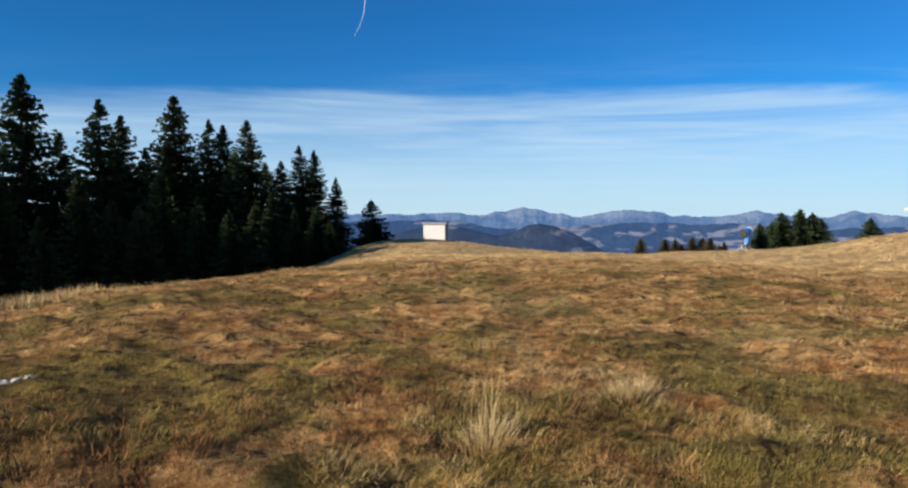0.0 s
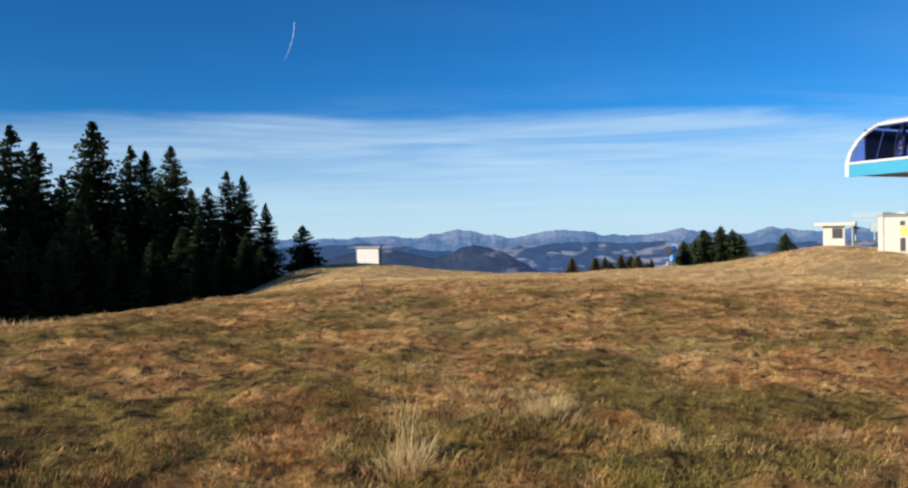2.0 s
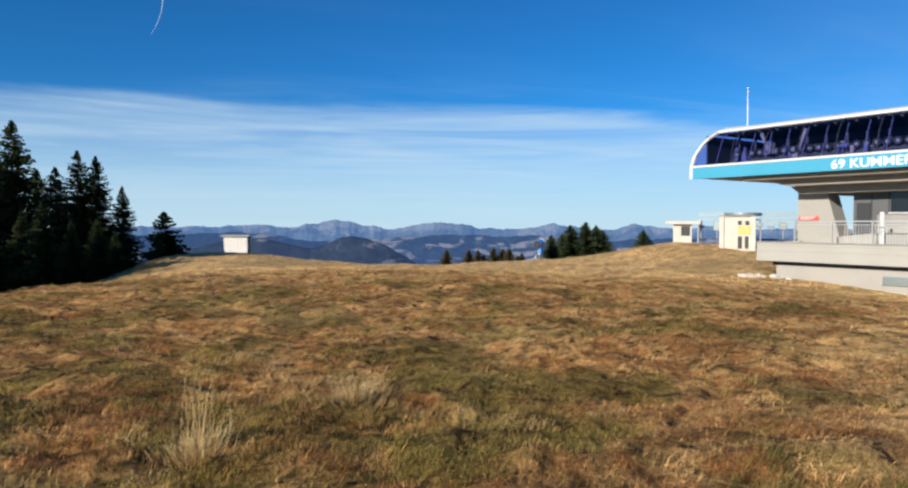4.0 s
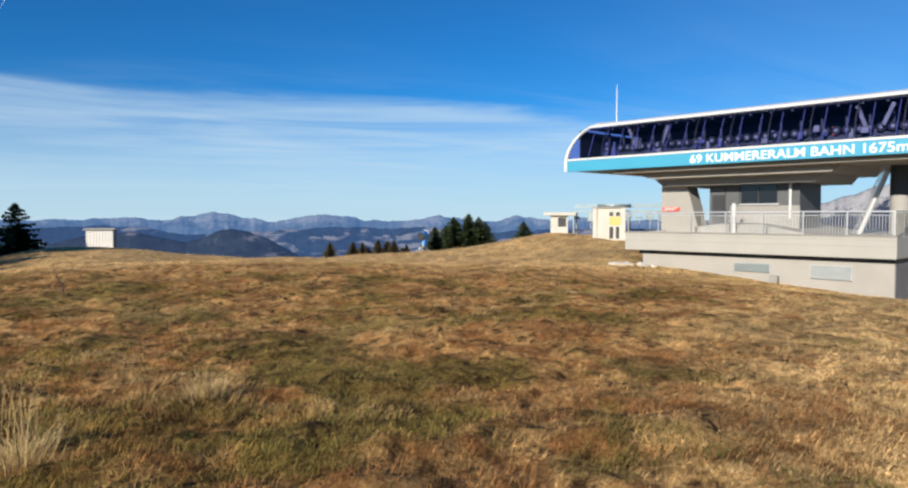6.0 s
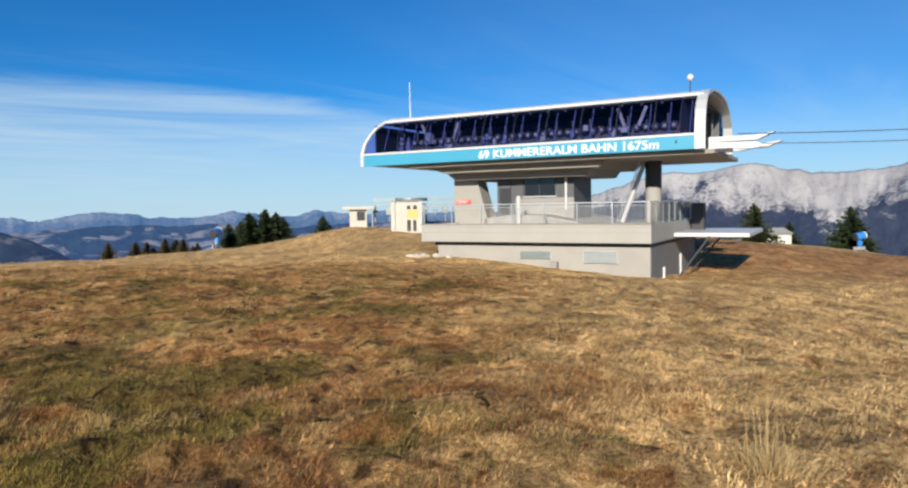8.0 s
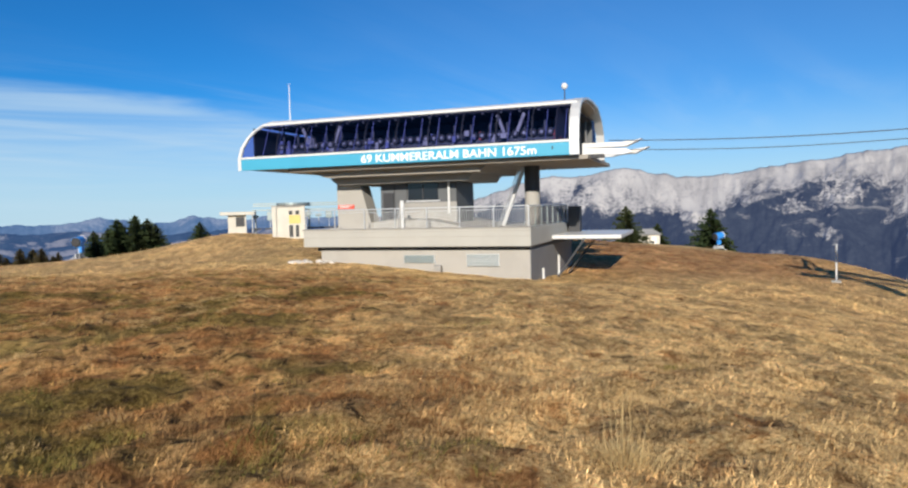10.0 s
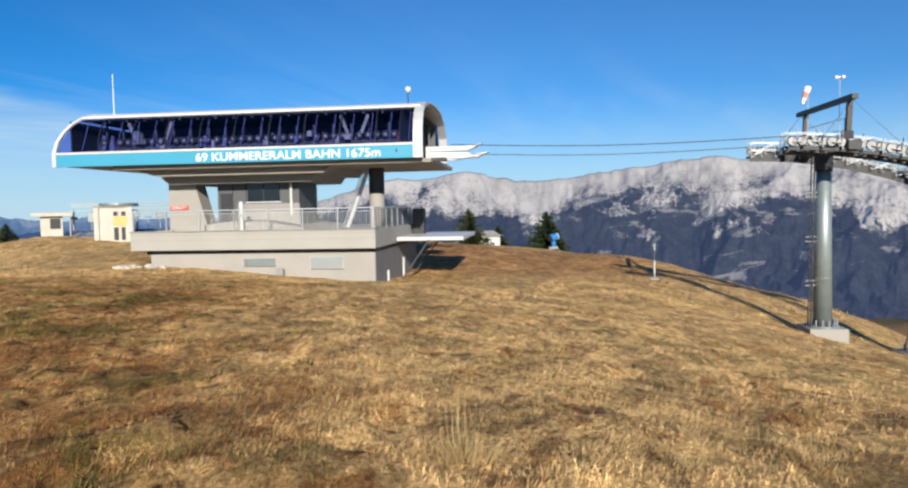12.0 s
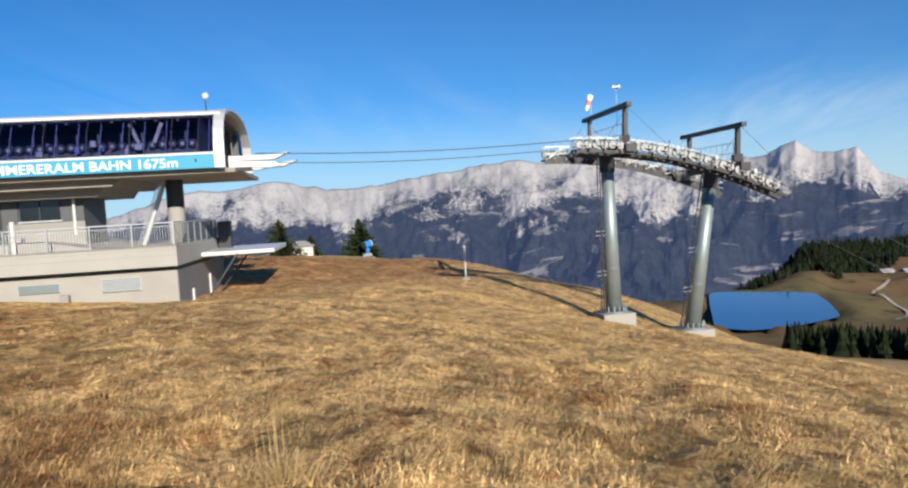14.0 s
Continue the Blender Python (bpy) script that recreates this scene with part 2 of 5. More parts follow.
GLASS = glass_material("tinted_glass", (0.30, 0.33, 0.68, 1))
# far panes tinted darker to put the shade inside the cover into their colour
FAR_GLASS = glass_material("far_side_dark_glass", (0.07, 0.08, 0.13, 1))


def water_build(n, p):
    return (0.012, 0.06, 0.20), n.noise(p, 0.8, 3.0)


WATER = material("lake_water", water_build, 0.12, bump=0.05, bump_scale=0.05)


def mountain_material(name, rock, wood, line, spread, haze, glow, patch=1.0, bare=0.5):
    """Rock above the tree line, woods below, and haze painted on as a blue glow."""
    m = bpy.data.materials.new(name)
    m.use_nodes = True
    n = Nodes(m.node_tree)
    geo = n.add("NewGeometry").outputs["Position"]
    z = n.add("SeparateXYZ", {0: geo}).outputs[2]
    xy = n.add("SeparateXYZ", {0: geo})
    bearing = n.math("MULTIPLY", n.math("ARCTAN2", xy.outputs[0], xy.outputs[1]), 3400.0)
    # gullies and screes run straight down the slopes, ledges along them
    down = n.add("CombineXYZ", {0: bearing, 1: n.math("MULTIPLY", z, 0.42), 2: n.math("MULTIPLY", z, 0.1)}).outputs[0]
    along = n.add("CombineXYZ", {0: n.math("MULTIPLY", bearing, 0.35), 1: n.math("MULTIPLY", z, 1.2)}).outputs[0]
    big, mid, fine = n.noise(geo, 0.0019, 5.0, 0.55, 0.6), n.noise(geo, 0.014, 6.0, 0.65), n.noise(geo, 0.05, 6.0, 0.7)
    gully = n.noise(down, 0.0105, 6.0, 0.62, 0.7)
    ledge = n.noise(along, 0.020, 6.0, 0.65, 0.9)
    edge = n.math("ADD", z, n.math("MULTIPLY", n.math("SUBTRACT", gully, 0.5), spread * 2.6))
    edge = n.math("ADD", edge, n.math("MULTIPLY", n.math("SUBTRACT", big, 0.5), spread * 5.0))
    edge = n.math("ADD", edge, n.math("MULTIPLY", n.math("SUBTRACT", mid, 0.5), spread * 1.8))
    up = n.ramp(edge, line - spread * 0.16, line + spread * 0.16)
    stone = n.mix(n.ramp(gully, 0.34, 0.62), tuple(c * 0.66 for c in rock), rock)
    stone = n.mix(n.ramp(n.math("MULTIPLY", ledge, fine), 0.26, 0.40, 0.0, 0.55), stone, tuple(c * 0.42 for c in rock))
    # dwarf pine creeps up between the rocks above the tree line
    pine = n.math("MULTIPLY", n.ramp(edge, line + spread * 0.15, line + spread * 1.15, 0.85, 0.0), n.ramp(n.math("ADD", n.math("MULTIPLY", fine, 0.5), n.math("MULTIPLY", mid, 0.5)), 0.47, 0.56))
    stone = n.mix(pine, stone, tuple(c * 1.2 for c in wood))
    woods = n.mix(n.ramp(n.math("ADD", n.math("MULTIPLY", mid, 0.6), n.math("MULTIPLY", fine, 0.4)), 0.40, 0.62), wood, tuple(c * 2.1 for c in wood))
    woods = n.mix(n.math("MULTIPLY", n.ramp(n.noise(along, 0.012, 5.0, 0.62, 0.8), 0.575 * patch, 0.64 * patch), bare), woods, tuple(c * 0.8 for c in rock))
    col = n.mix(up, woods, stone)
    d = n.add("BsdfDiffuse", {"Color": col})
    # the haze is put into the surface as a faint emission
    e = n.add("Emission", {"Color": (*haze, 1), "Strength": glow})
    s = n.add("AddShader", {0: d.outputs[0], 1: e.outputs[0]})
    out = n.add("OutputMaterial")
    n.t.links.new(s.outputs[0], out.inputs[0])
    return m


# ---- building helpers ----
def shade(me, smooth):
    me.polygons.foreach_set("use_smooth", [smooth] * len(me.polygons))


def part(name, bm, mat, parent=None, label="", smooth=False):
    """One mesh object from a bmesh, under a thing or a part of it."""
    me = bpy.data.meshes.new(name)
    bm.to_mesh(me)
    bm.free()
    me.materials.append(mat)
    shade(me, smooth)
    ob = new(name, me)
    ob.parent = parent
    return tagged(ob, label)


def mesh_from(name, verts, faces, mat, smooth=False):
    """One mesh object from arrays; faces all have as many corners."""
    verts, faces = np.asarray(verts, dtype=np.float32), np.asarray(faces, dtype=np.int32)
    me = bpy.data.meshes.new(name)
    k = faces.shape[1]
    me.vertices.add(len(verts))
    me.vertices.foreach_set("co", verts.ravel())
    me.loops.add(faces.size)
    me.loops.foreach_set("vertex_index", faces.ravel())
    me.polygons.add(len(faces))
    me.polygons.foreach_set("loop_start", np.arange(0, faces.size, k, dtype=np.int32))
    me.polygons.foreach_set("loop_total", np.full(len(faces), k, dtype=np.int32))
    me.materials.append(mat)
    me.update(calc_edges=True)
    shade(me, smooth)
    return new(name, me)


def thing(name, m, label, category, group=""):
    ob = new(name)
    ob.matrix_world = m
    return tagged(ob, label, category, group)


def box(bm, x0, x1, y0, y1, z0, z1, bevel=0.0):
    made = bmesh.ops.create_cube(bm, size=1)["verts"]
    for v in made:
        v.co = Vector((x0 + (v.co.x + 0.5) * (x1 - x0), y0 + (v.co.y + 0.5) * (y1 - y0), z0 + (v.co.z + 0.5) * (z1 - z0)))
    if bevel:
        edges = {e for v in made for e in v.link_edges}
        bmesh.ops.bevel(bm, geom=list(edges), offset=bevel, segments=2, affect="EDGES", profile=0.5)
    return bm


def boxed(*a, bevel=0.0):
    return box(bmesh.new(), *a, bevel=bevel)


def tube(bm, a, b, r0, r1=None, sides=10, caps=True):
    a, b = Vector(a), Vector(b)
    r1 = r0 if r1 is None else r1
    turn = (b - a).to_track_quat("Z", "Y").to_matrix()
    rings = []
    for p, r in ((a, r0), (b, r1)):
        rings.append([bm.verts.new(p + turn @ Vector((r * math.cos(2 * math.pi * i / sides), r * math.sin(2 * math.pi * i / sides), 0))) for i in range(sides)])
    for i in range(sides):
        j = (i + 1) % sides
        bm.faces.new((rings[0][i], rings[0][j], rings[1][j], rings[1][i]))
    if caps:
        bm.faces.new(rings[0][::-1])
        bm.faces.new(rings[1])
    return bm


def tubed(a, b, r0, r1=None, sides=10):
    return tube(bmesh.new(), a, b, r0, r1, sides)


def beam(bm, a, b, w, h):
    """A square-section bar from a to b."""
    a, b = Vector(a), Vector(b)
    turn = (b - a).to_track_quat("Z", "X").to_matrix()
    ring = [(-w / 2, -h / 2), (w / 2, -h / 2), (w / 2, h / 2), (-w / 2, h / 2)]
    va = [bm.verts.new(a + turn @ Vector((*c, 0))) for c in ring]
    vb = [bm.verts.new(b + turn @ Vector((*c, 0))) for c in ring]
    for i in range(4):
        j = (i + 1) % 4
        bm.faces.new((va[i], va[j], vb[j], vb[i]))
    bm.faces.new(va[::-1])
    bm.faces.new(vb)
    return bm


def prism(bm, outline, x0, x1, axis="x"):
    """An outline of (y, z) pairs drawn out from x0 to x1 (or (x, z) pairs along y)."""
    def at(p, s):
        return (s, p[0], p[1]) if axis == "x" else (p[0], s, p[1])
    va = [bm.verts.new(at(p, x0)) for p in outline]
    vb = [bm.verts.new(at(p, x1)) for p in outline]
    for i in range(len(outline)):
        j = (i + 1) % len(outline)
        bm.faces.new((va[i], va[j], vb[j], vb[i]))
    bm.faces.new(va[::-1])
    bm.faces.new(vb)
    bmesh.ops.recalc_face_normals(bm, faces=bm.faces)
    return bm


# ---- the land: hilltop heights fitted to the camera's view, falling away to the valley ----
MEADOW_FIT_POINTS = [
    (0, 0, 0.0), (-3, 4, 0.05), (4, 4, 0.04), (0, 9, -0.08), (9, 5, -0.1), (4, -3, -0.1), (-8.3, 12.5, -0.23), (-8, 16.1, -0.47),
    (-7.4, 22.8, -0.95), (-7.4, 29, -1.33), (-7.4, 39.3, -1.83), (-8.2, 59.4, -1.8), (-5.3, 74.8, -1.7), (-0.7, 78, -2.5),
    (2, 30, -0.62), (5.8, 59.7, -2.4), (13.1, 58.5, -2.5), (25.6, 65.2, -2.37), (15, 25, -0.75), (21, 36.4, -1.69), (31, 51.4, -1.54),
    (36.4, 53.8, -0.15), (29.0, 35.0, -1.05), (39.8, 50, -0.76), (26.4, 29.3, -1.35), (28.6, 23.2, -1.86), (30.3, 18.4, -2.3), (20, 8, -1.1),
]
RIM_FIT_POINTS = [
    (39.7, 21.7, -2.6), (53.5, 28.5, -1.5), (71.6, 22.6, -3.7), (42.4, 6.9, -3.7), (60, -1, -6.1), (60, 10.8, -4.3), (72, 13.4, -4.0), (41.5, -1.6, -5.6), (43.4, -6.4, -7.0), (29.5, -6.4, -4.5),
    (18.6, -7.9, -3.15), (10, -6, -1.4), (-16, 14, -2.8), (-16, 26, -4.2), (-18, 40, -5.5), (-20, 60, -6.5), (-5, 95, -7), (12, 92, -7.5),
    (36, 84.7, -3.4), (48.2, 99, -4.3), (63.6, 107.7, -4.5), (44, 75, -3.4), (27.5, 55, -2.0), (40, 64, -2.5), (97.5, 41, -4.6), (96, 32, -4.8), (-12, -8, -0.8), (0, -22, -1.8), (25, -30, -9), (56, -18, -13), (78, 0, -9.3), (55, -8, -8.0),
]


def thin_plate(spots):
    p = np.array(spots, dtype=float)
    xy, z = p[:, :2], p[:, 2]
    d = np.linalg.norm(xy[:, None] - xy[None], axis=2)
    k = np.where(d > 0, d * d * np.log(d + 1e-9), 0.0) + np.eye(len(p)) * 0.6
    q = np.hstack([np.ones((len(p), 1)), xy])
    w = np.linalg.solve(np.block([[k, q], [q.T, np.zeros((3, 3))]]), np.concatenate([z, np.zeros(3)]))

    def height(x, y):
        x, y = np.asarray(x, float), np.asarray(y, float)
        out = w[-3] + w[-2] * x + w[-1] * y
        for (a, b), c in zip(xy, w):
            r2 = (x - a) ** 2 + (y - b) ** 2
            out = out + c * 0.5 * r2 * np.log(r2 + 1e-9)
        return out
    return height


hill = thin_plate(MEADOW_FIT_POINTS + RIM_FIT_POINTS)


def soft(x, a, b):
    t = np.clip((x - a) / (b - a), 0, 1)
    return t * t * (3 - 2 * t)


def waves(x, y, size, seed):
    """Smooth, unrepeating lumps between about -1 and 1."""
    rng = np.random.RandomState(seed)
    out = 0
    for i in range(9):
        a = rng.uniform(0, 2 * math.pi)
        k = 2 * math.pi / (size * rng.uniform(0.6, 1.7))
        out = out + np.sin(k * (x * math.cos(a) + y * math.sin(a)) + rng.uniform(0, 6.28) + 0.8 * np.sin(0.43 * k * (y * math.cos(a) - x * math.sin(a)) + i))
    return out / 4.0


LAKE_Z = -54.6
LAKE_RIM = [(300, -52), (360, -60), (398, -66), (402, -88), (386, -114), (352, -110), (318, -103), (300, -82), (293, -64)]


def lake_distance(x, y):
    """About how far outside the lake's rim a place lies, in metres; negative within."""
    cx, cy = 347.0, -83.0
    rim = np.array(LAKE_RIM, float)
    a = np.arctan2(rim[:, 1] - cy, rim[:, 0] - cx)
    r = np.hypot(rim[:, 0] - cx, rim[:, 1] - cy)
    o = np.argsort(a)
    return np.hypot(x - cx, y - cy) - np.interp(np.arctan2(y - cy, x - cx), a[o], r[o], period=2 * math.pi)


def land(x, y):
    x, y = np.asarray(x, float), np.asarray(y, float)
    r = np.hypot(x, y)
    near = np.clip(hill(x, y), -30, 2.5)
    lumps = (1 - 0.55 * soft(r, 14, 40)) * (0.027 * waves(x, y, 0.45, 2) + 0.036 * waves(x, y, 1.0, 3)) + 0.044 * waves(x, y, 2.7, 5) + 0.10 * soft(r, 8, 30) * waves(x, y, 9.0, 8) + 0.035 * soft(r, 20, 40) * waves(x, y, 4.0, 9)
    lumps = lumps * soft(r, 0.5, 3.0) * (1 - 0.4 * soft(r, 60, 100))
    turn = np.arctan2(y, x)
    shelf = soft(-turn, 0.15, 0.30)        # the shelf with the lake and its wooded hill reaches out on one side only
    far = -9 - 45.5 * soft(r, 85, 290) - 420 * (soft(r, 330, 1500) * (1 - shelf) + soft(r, 720, 2000) * shelf)
    far = far + soft(r, 150, 400) * (4 * waves(x, y, 140, 12) + 1.2 * waves(x, y, 40, 13))
    far = far - 4 * np.exp(-(((x - 600) / 110) ** 2 + ((y + 200) / 70) ** 2)) + 3 * np.exp(-(((x - 490) / 90) ** 2 + ((y + 225) / 50) ** 2)) - 9 * np.exp(-(((x - 590) / 90) ** 2 + ((y + 100) / 40) ** 2))
    # the hilltop ends sooner on the side of the lake, where the slope runs straight down
    steep = soft(-turn, -0.20, 0.02)
    far = far + (np.where(r < 300, -0.205 * np.minimum(r, 262) - 1.0, far) - far) * steep * (1 - soft(r, 230, 300))
    a = (88 + 34 * soft(turn, 0.2, 0.6) * (1 - soft(turn, 1.25, 1.45))) * (1 - steep) + 70 * steep
    b = 175 * (1 - steep) + 118 * steep
    z = near + lumps + (far - near) * soft(r, a, b)
    d = lake_distance(x, y)
    return z + (np.where(d < 0, LAKE_Z - 2.5, LAKE_Z + 0.6) - z) * (1 - soft(d, 2, 22))


def on_land(x, y):
    return float(land(np.array([x]), np.array([y]))[0])


def make_ground():
    rings = [0.0]
    r = 0.25
    while r < 4950:
        rings.append(r)
        r *= 1.06 if r < 2.6 else 1.0135 if r < 45 else 1.024 if r < 120 else 1.045
    rings = np.array(rings[1:] + [4950])
    n = 760
    # finer steps in the half that is walked and looked at
    a = np.cumsum(np.where((np.linspace(0, 1, n) > 0.10) & (np.linspace(0, 1, n) < 0.78), 1.0, 2.2))
    a = a / a[-1] * 2 * math.pi - math.pi
    x, y = rings[:, None] * np.sin(a)[None], rings[:, None] * np.cos(a)[None]
    v = np.stack([x, y, land(x, y)], -1).reshape(-1, 3)
    k = len(rings)
    i, j = np.meshgrid(np.arange(k - 1), np.arange(n), indexing="ij")
    f = np.stack([i * n + j, i * n + (j + 1) % n, (i + 1) * n + (j + 1) % n, (i + 1) * n + j], -1).reshape(-1, 4)[:, ::-1]
    v = np.vstack([v, [[0, 0, on_land(0, 0)]]])
    last = len(v) - 1
    j = np.arange(0, n, 2)
    f = np.vstack([f, np.stack([np.full(n // 2, last), (j + 2) % n, j + 1, j], -1)])
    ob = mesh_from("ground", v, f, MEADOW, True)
    return tagged(ob, "dry brown alpine meadow falling away from the hilltop", "ground", kind="structure")


make_ground()


def make_lake():
    bm = bmesh.new()
    pts = []
    for i in range(len(LAKE_RIM)):
        p, q = Vector(LAKE_RIM[i]), Vector(LAKE_RIM[(i + 1) % len(LAKE_RIM)])
        pts += [p.lerp(q, 0.1), p.lerp(q, 0.5), p.lerp(q, 0.9)]
    c = Vector((347, -83))
    bm.faces.new([bm.verts.new((*(c + (p - c) * 1.06), LAKE_Z)) for p in pts])
    bmesh.ops.recalc_face_normals(bm, faces=bm.faces)
    tagged(part("water", bm, WATER), "deep blue snow-making reservoir below the hill", "lake", kind="structure")


make_lake()


# ---- the mountains all round ----
def range_of(name, label, crest, foot_r, crest_r, foot_z, mat, seed, rough, back=1.14, az_step=0.10, rows=70, grain=420.0, crest_rough=0.30):
    """A mountain range along an arc: crest gives (bearing to the left, degrees above level)."""
    az = np.arange(crest[-1][0], crest[0][0], az_step)
    el = np.interp(az, [c[0] for c in crest][::-1], [c[1] for c in crest][::-1])
    t = np.concatenate([np.linspace(0, 1, rows), np.linspace(1, back, 6)[1:]])
    A, T = np.meshgrid(np.radians(az), t)
    top = 1.5 + crest_r * np.tan(np.radians(el))[None] + 0 * T
    R = foot_r + (crest_r - foot_r) * T
    X, Y = -np.sin(A) * R, np.cos(A) * R
    arc = A * crest_r
    ridge = np.array([noise.ridged_multi_fractal(Vector((p, q, seed)), 0.9, 2.1, 7, 1.0, 2.0) for p, q in zip((arc / grain).ravel(), (R / (grain * 1.9)).ravel())]).reshape(X.shape) - 1.1
    fine = np.array([noise.fractal(Vector((p, 3.7, seed)), 0.8, 2.2, 6) for p in (arc[0] / (grain * 0.35))])
    top = top + fine[None] * rough * crest_rough
    rise = np.where(T <= 1, 0.42 * T + 0.58 * T ** 1.9, 1 - 3.0 * (T - 1))
    Z = foot_z + (top - foot_z) * rise + ridge * rough * np.where(T <= 1, np.clip(T * 3, 0, 1) * (1 - 0.85 * np.clip(T, 0, 1) ** 4), 0.15)
    n = len(az)
    i, j = np.meshgrid(np.arange(len(t) - 1), np.arange(n - 1), indexing="ij")
    f = np.stack([i * n + j, i * n + j + 1, (i + 1) * n + j + 1, (i + 1) * n + j], -1).reshape(-1, 4)[:, ::-1]
    ob = mesh_from(name, np.stack([X, Y, Z], -1).reshape(-1, 3), f, mat, True)
    return tagged(ob, label, "mountains", kind="structure")


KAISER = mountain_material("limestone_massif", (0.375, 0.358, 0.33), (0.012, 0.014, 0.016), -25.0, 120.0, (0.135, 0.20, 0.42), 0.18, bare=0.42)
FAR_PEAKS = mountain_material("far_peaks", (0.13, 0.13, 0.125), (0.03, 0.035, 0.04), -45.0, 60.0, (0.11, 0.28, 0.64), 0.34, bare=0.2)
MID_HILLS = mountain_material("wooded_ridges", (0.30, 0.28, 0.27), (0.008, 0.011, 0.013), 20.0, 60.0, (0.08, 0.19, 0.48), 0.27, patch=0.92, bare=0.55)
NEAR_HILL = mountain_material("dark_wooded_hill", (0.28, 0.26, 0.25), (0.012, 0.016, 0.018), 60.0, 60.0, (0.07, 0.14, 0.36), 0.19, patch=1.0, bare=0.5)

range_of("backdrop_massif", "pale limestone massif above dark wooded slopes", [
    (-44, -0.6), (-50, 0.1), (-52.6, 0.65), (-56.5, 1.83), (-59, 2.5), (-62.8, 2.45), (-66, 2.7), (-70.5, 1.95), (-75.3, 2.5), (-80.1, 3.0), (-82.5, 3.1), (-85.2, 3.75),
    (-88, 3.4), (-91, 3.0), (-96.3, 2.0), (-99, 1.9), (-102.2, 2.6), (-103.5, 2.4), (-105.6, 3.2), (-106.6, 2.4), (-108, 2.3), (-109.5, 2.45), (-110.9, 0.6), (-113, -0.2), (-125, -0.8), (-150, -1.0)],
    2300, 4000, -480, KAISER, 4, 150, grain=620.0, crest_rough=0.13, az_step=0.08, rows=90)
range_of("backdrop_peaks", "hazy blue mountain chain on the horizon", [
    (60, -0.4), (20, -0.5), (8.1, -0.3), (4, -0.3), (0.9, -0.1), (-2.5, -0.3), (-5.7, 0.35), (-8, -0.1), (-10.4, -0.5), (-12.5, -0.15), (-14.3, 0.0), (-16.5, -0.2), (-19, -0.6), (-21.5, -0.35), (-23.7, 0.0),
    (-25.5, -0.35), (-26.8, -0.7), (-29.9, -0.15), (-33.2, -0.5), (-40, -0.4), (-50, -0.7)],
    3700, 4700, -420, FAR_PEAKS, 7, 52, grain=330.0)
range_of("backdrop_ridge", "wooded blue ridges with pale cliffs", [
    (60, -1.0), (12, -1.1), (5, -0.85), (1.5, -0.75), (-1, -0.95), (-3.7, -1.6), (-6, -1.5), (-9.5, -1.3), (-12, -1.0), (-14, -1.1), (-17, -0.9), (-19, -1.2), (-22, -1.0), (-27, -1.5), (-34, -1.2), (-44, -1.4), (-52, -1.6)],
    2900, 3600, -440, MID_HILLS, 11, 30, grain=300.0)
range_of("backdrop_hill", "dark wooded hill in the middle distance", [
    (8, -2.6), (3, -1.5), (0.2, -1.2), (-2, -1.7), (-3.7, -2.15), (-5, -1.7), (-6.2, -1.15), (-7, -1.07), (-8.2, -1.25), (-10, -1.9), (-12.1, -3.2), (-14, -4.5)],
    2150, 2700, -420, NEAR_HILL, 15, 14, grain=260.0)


def make_contrail():
    """A short white trail high in the west."""
    def there(b, e, r=4400):
        return Vector((-math.sin(radians(b)) * r * math.cos(radians(e)), math.cos(radians(b)) * r * math.cos(radians(e)), r * math.sin(radians(e))))
    bm = bmesh.new()
    steps = 12
    for i in range(steps):
        f, g = i / steps, (i + 1) / steps
        a, b = there(7.15 + 0.9 * f * f, 16.8 - 2.9 * f), there(7.15 + 0.9 * g * g, 16.8 - 2.9 * g)
        tube(bm, a, b, 3.8 - 2.8 * f, 3.8 - 2.8 * g, 8)
    tagged(part("contrail", bm, TRAIL, smooth=True), "short white vapour trail in the blue sky", "vapour trail", kind="structure")


TRAIL = material("ice_vapour", lambda n, p: (n.mix(n.noise(p, 0.02, 3.0), (0.30, 0.40, 0.55), (0.48, 0.56, 0.66)), None), 1.0, spec=0.0)
make_contrail()

# ---- the lift's mountain station ----
STATION = pose(31.07, 16.11, 0, 0, 0, -70.5)
DECK_Z, COVER_DEPTH = 0.45, 9.5


def letter_mesh(text, size, depth, stretch):
    cu = bpy.data.curves.new("letter", "FONT")
    cu.body, cu.size, cu.extrude, cu.offset = text, size, depth, 0.004
    tmp = bpy.data.objects.new("letter", cu)
    me = bpy.data.meshes.new_from_object(tmp)
    bpy.data.objects.remove(tmp)
    me.transform(Matrix.Diagonal((stretch, 1, 1, 1)))
    return me


def lettering(text, size, mat, parent, x, y, z, depth=0.02, stretch=1.0):
    """Each letter is a piece of its own, set out along a line centred on x."""
    xs = []
    for i in range(len(text)):
        me = letter_mesh(text[:i + 1], size, depth, stretch)
        xs.append(max(v.co.x for v in me.vertices))
        bpy.data.meshes.remove(me)
    for i, c in enumerate(text):
        if c == " ":
            continue
        me = letter_mesh(c, size, depth, stretch)
        right = max(v.co.x for v in me.vertices)
        me.materials.clear()
        me.materials.append(mat)
        ob = new("letter", me)
        ob.parent = parent
        ob.matrix_local = pose(x - xs[-1] / 2 + xs[i] - right, y, z - size * 0.34, 90, 0, 0)


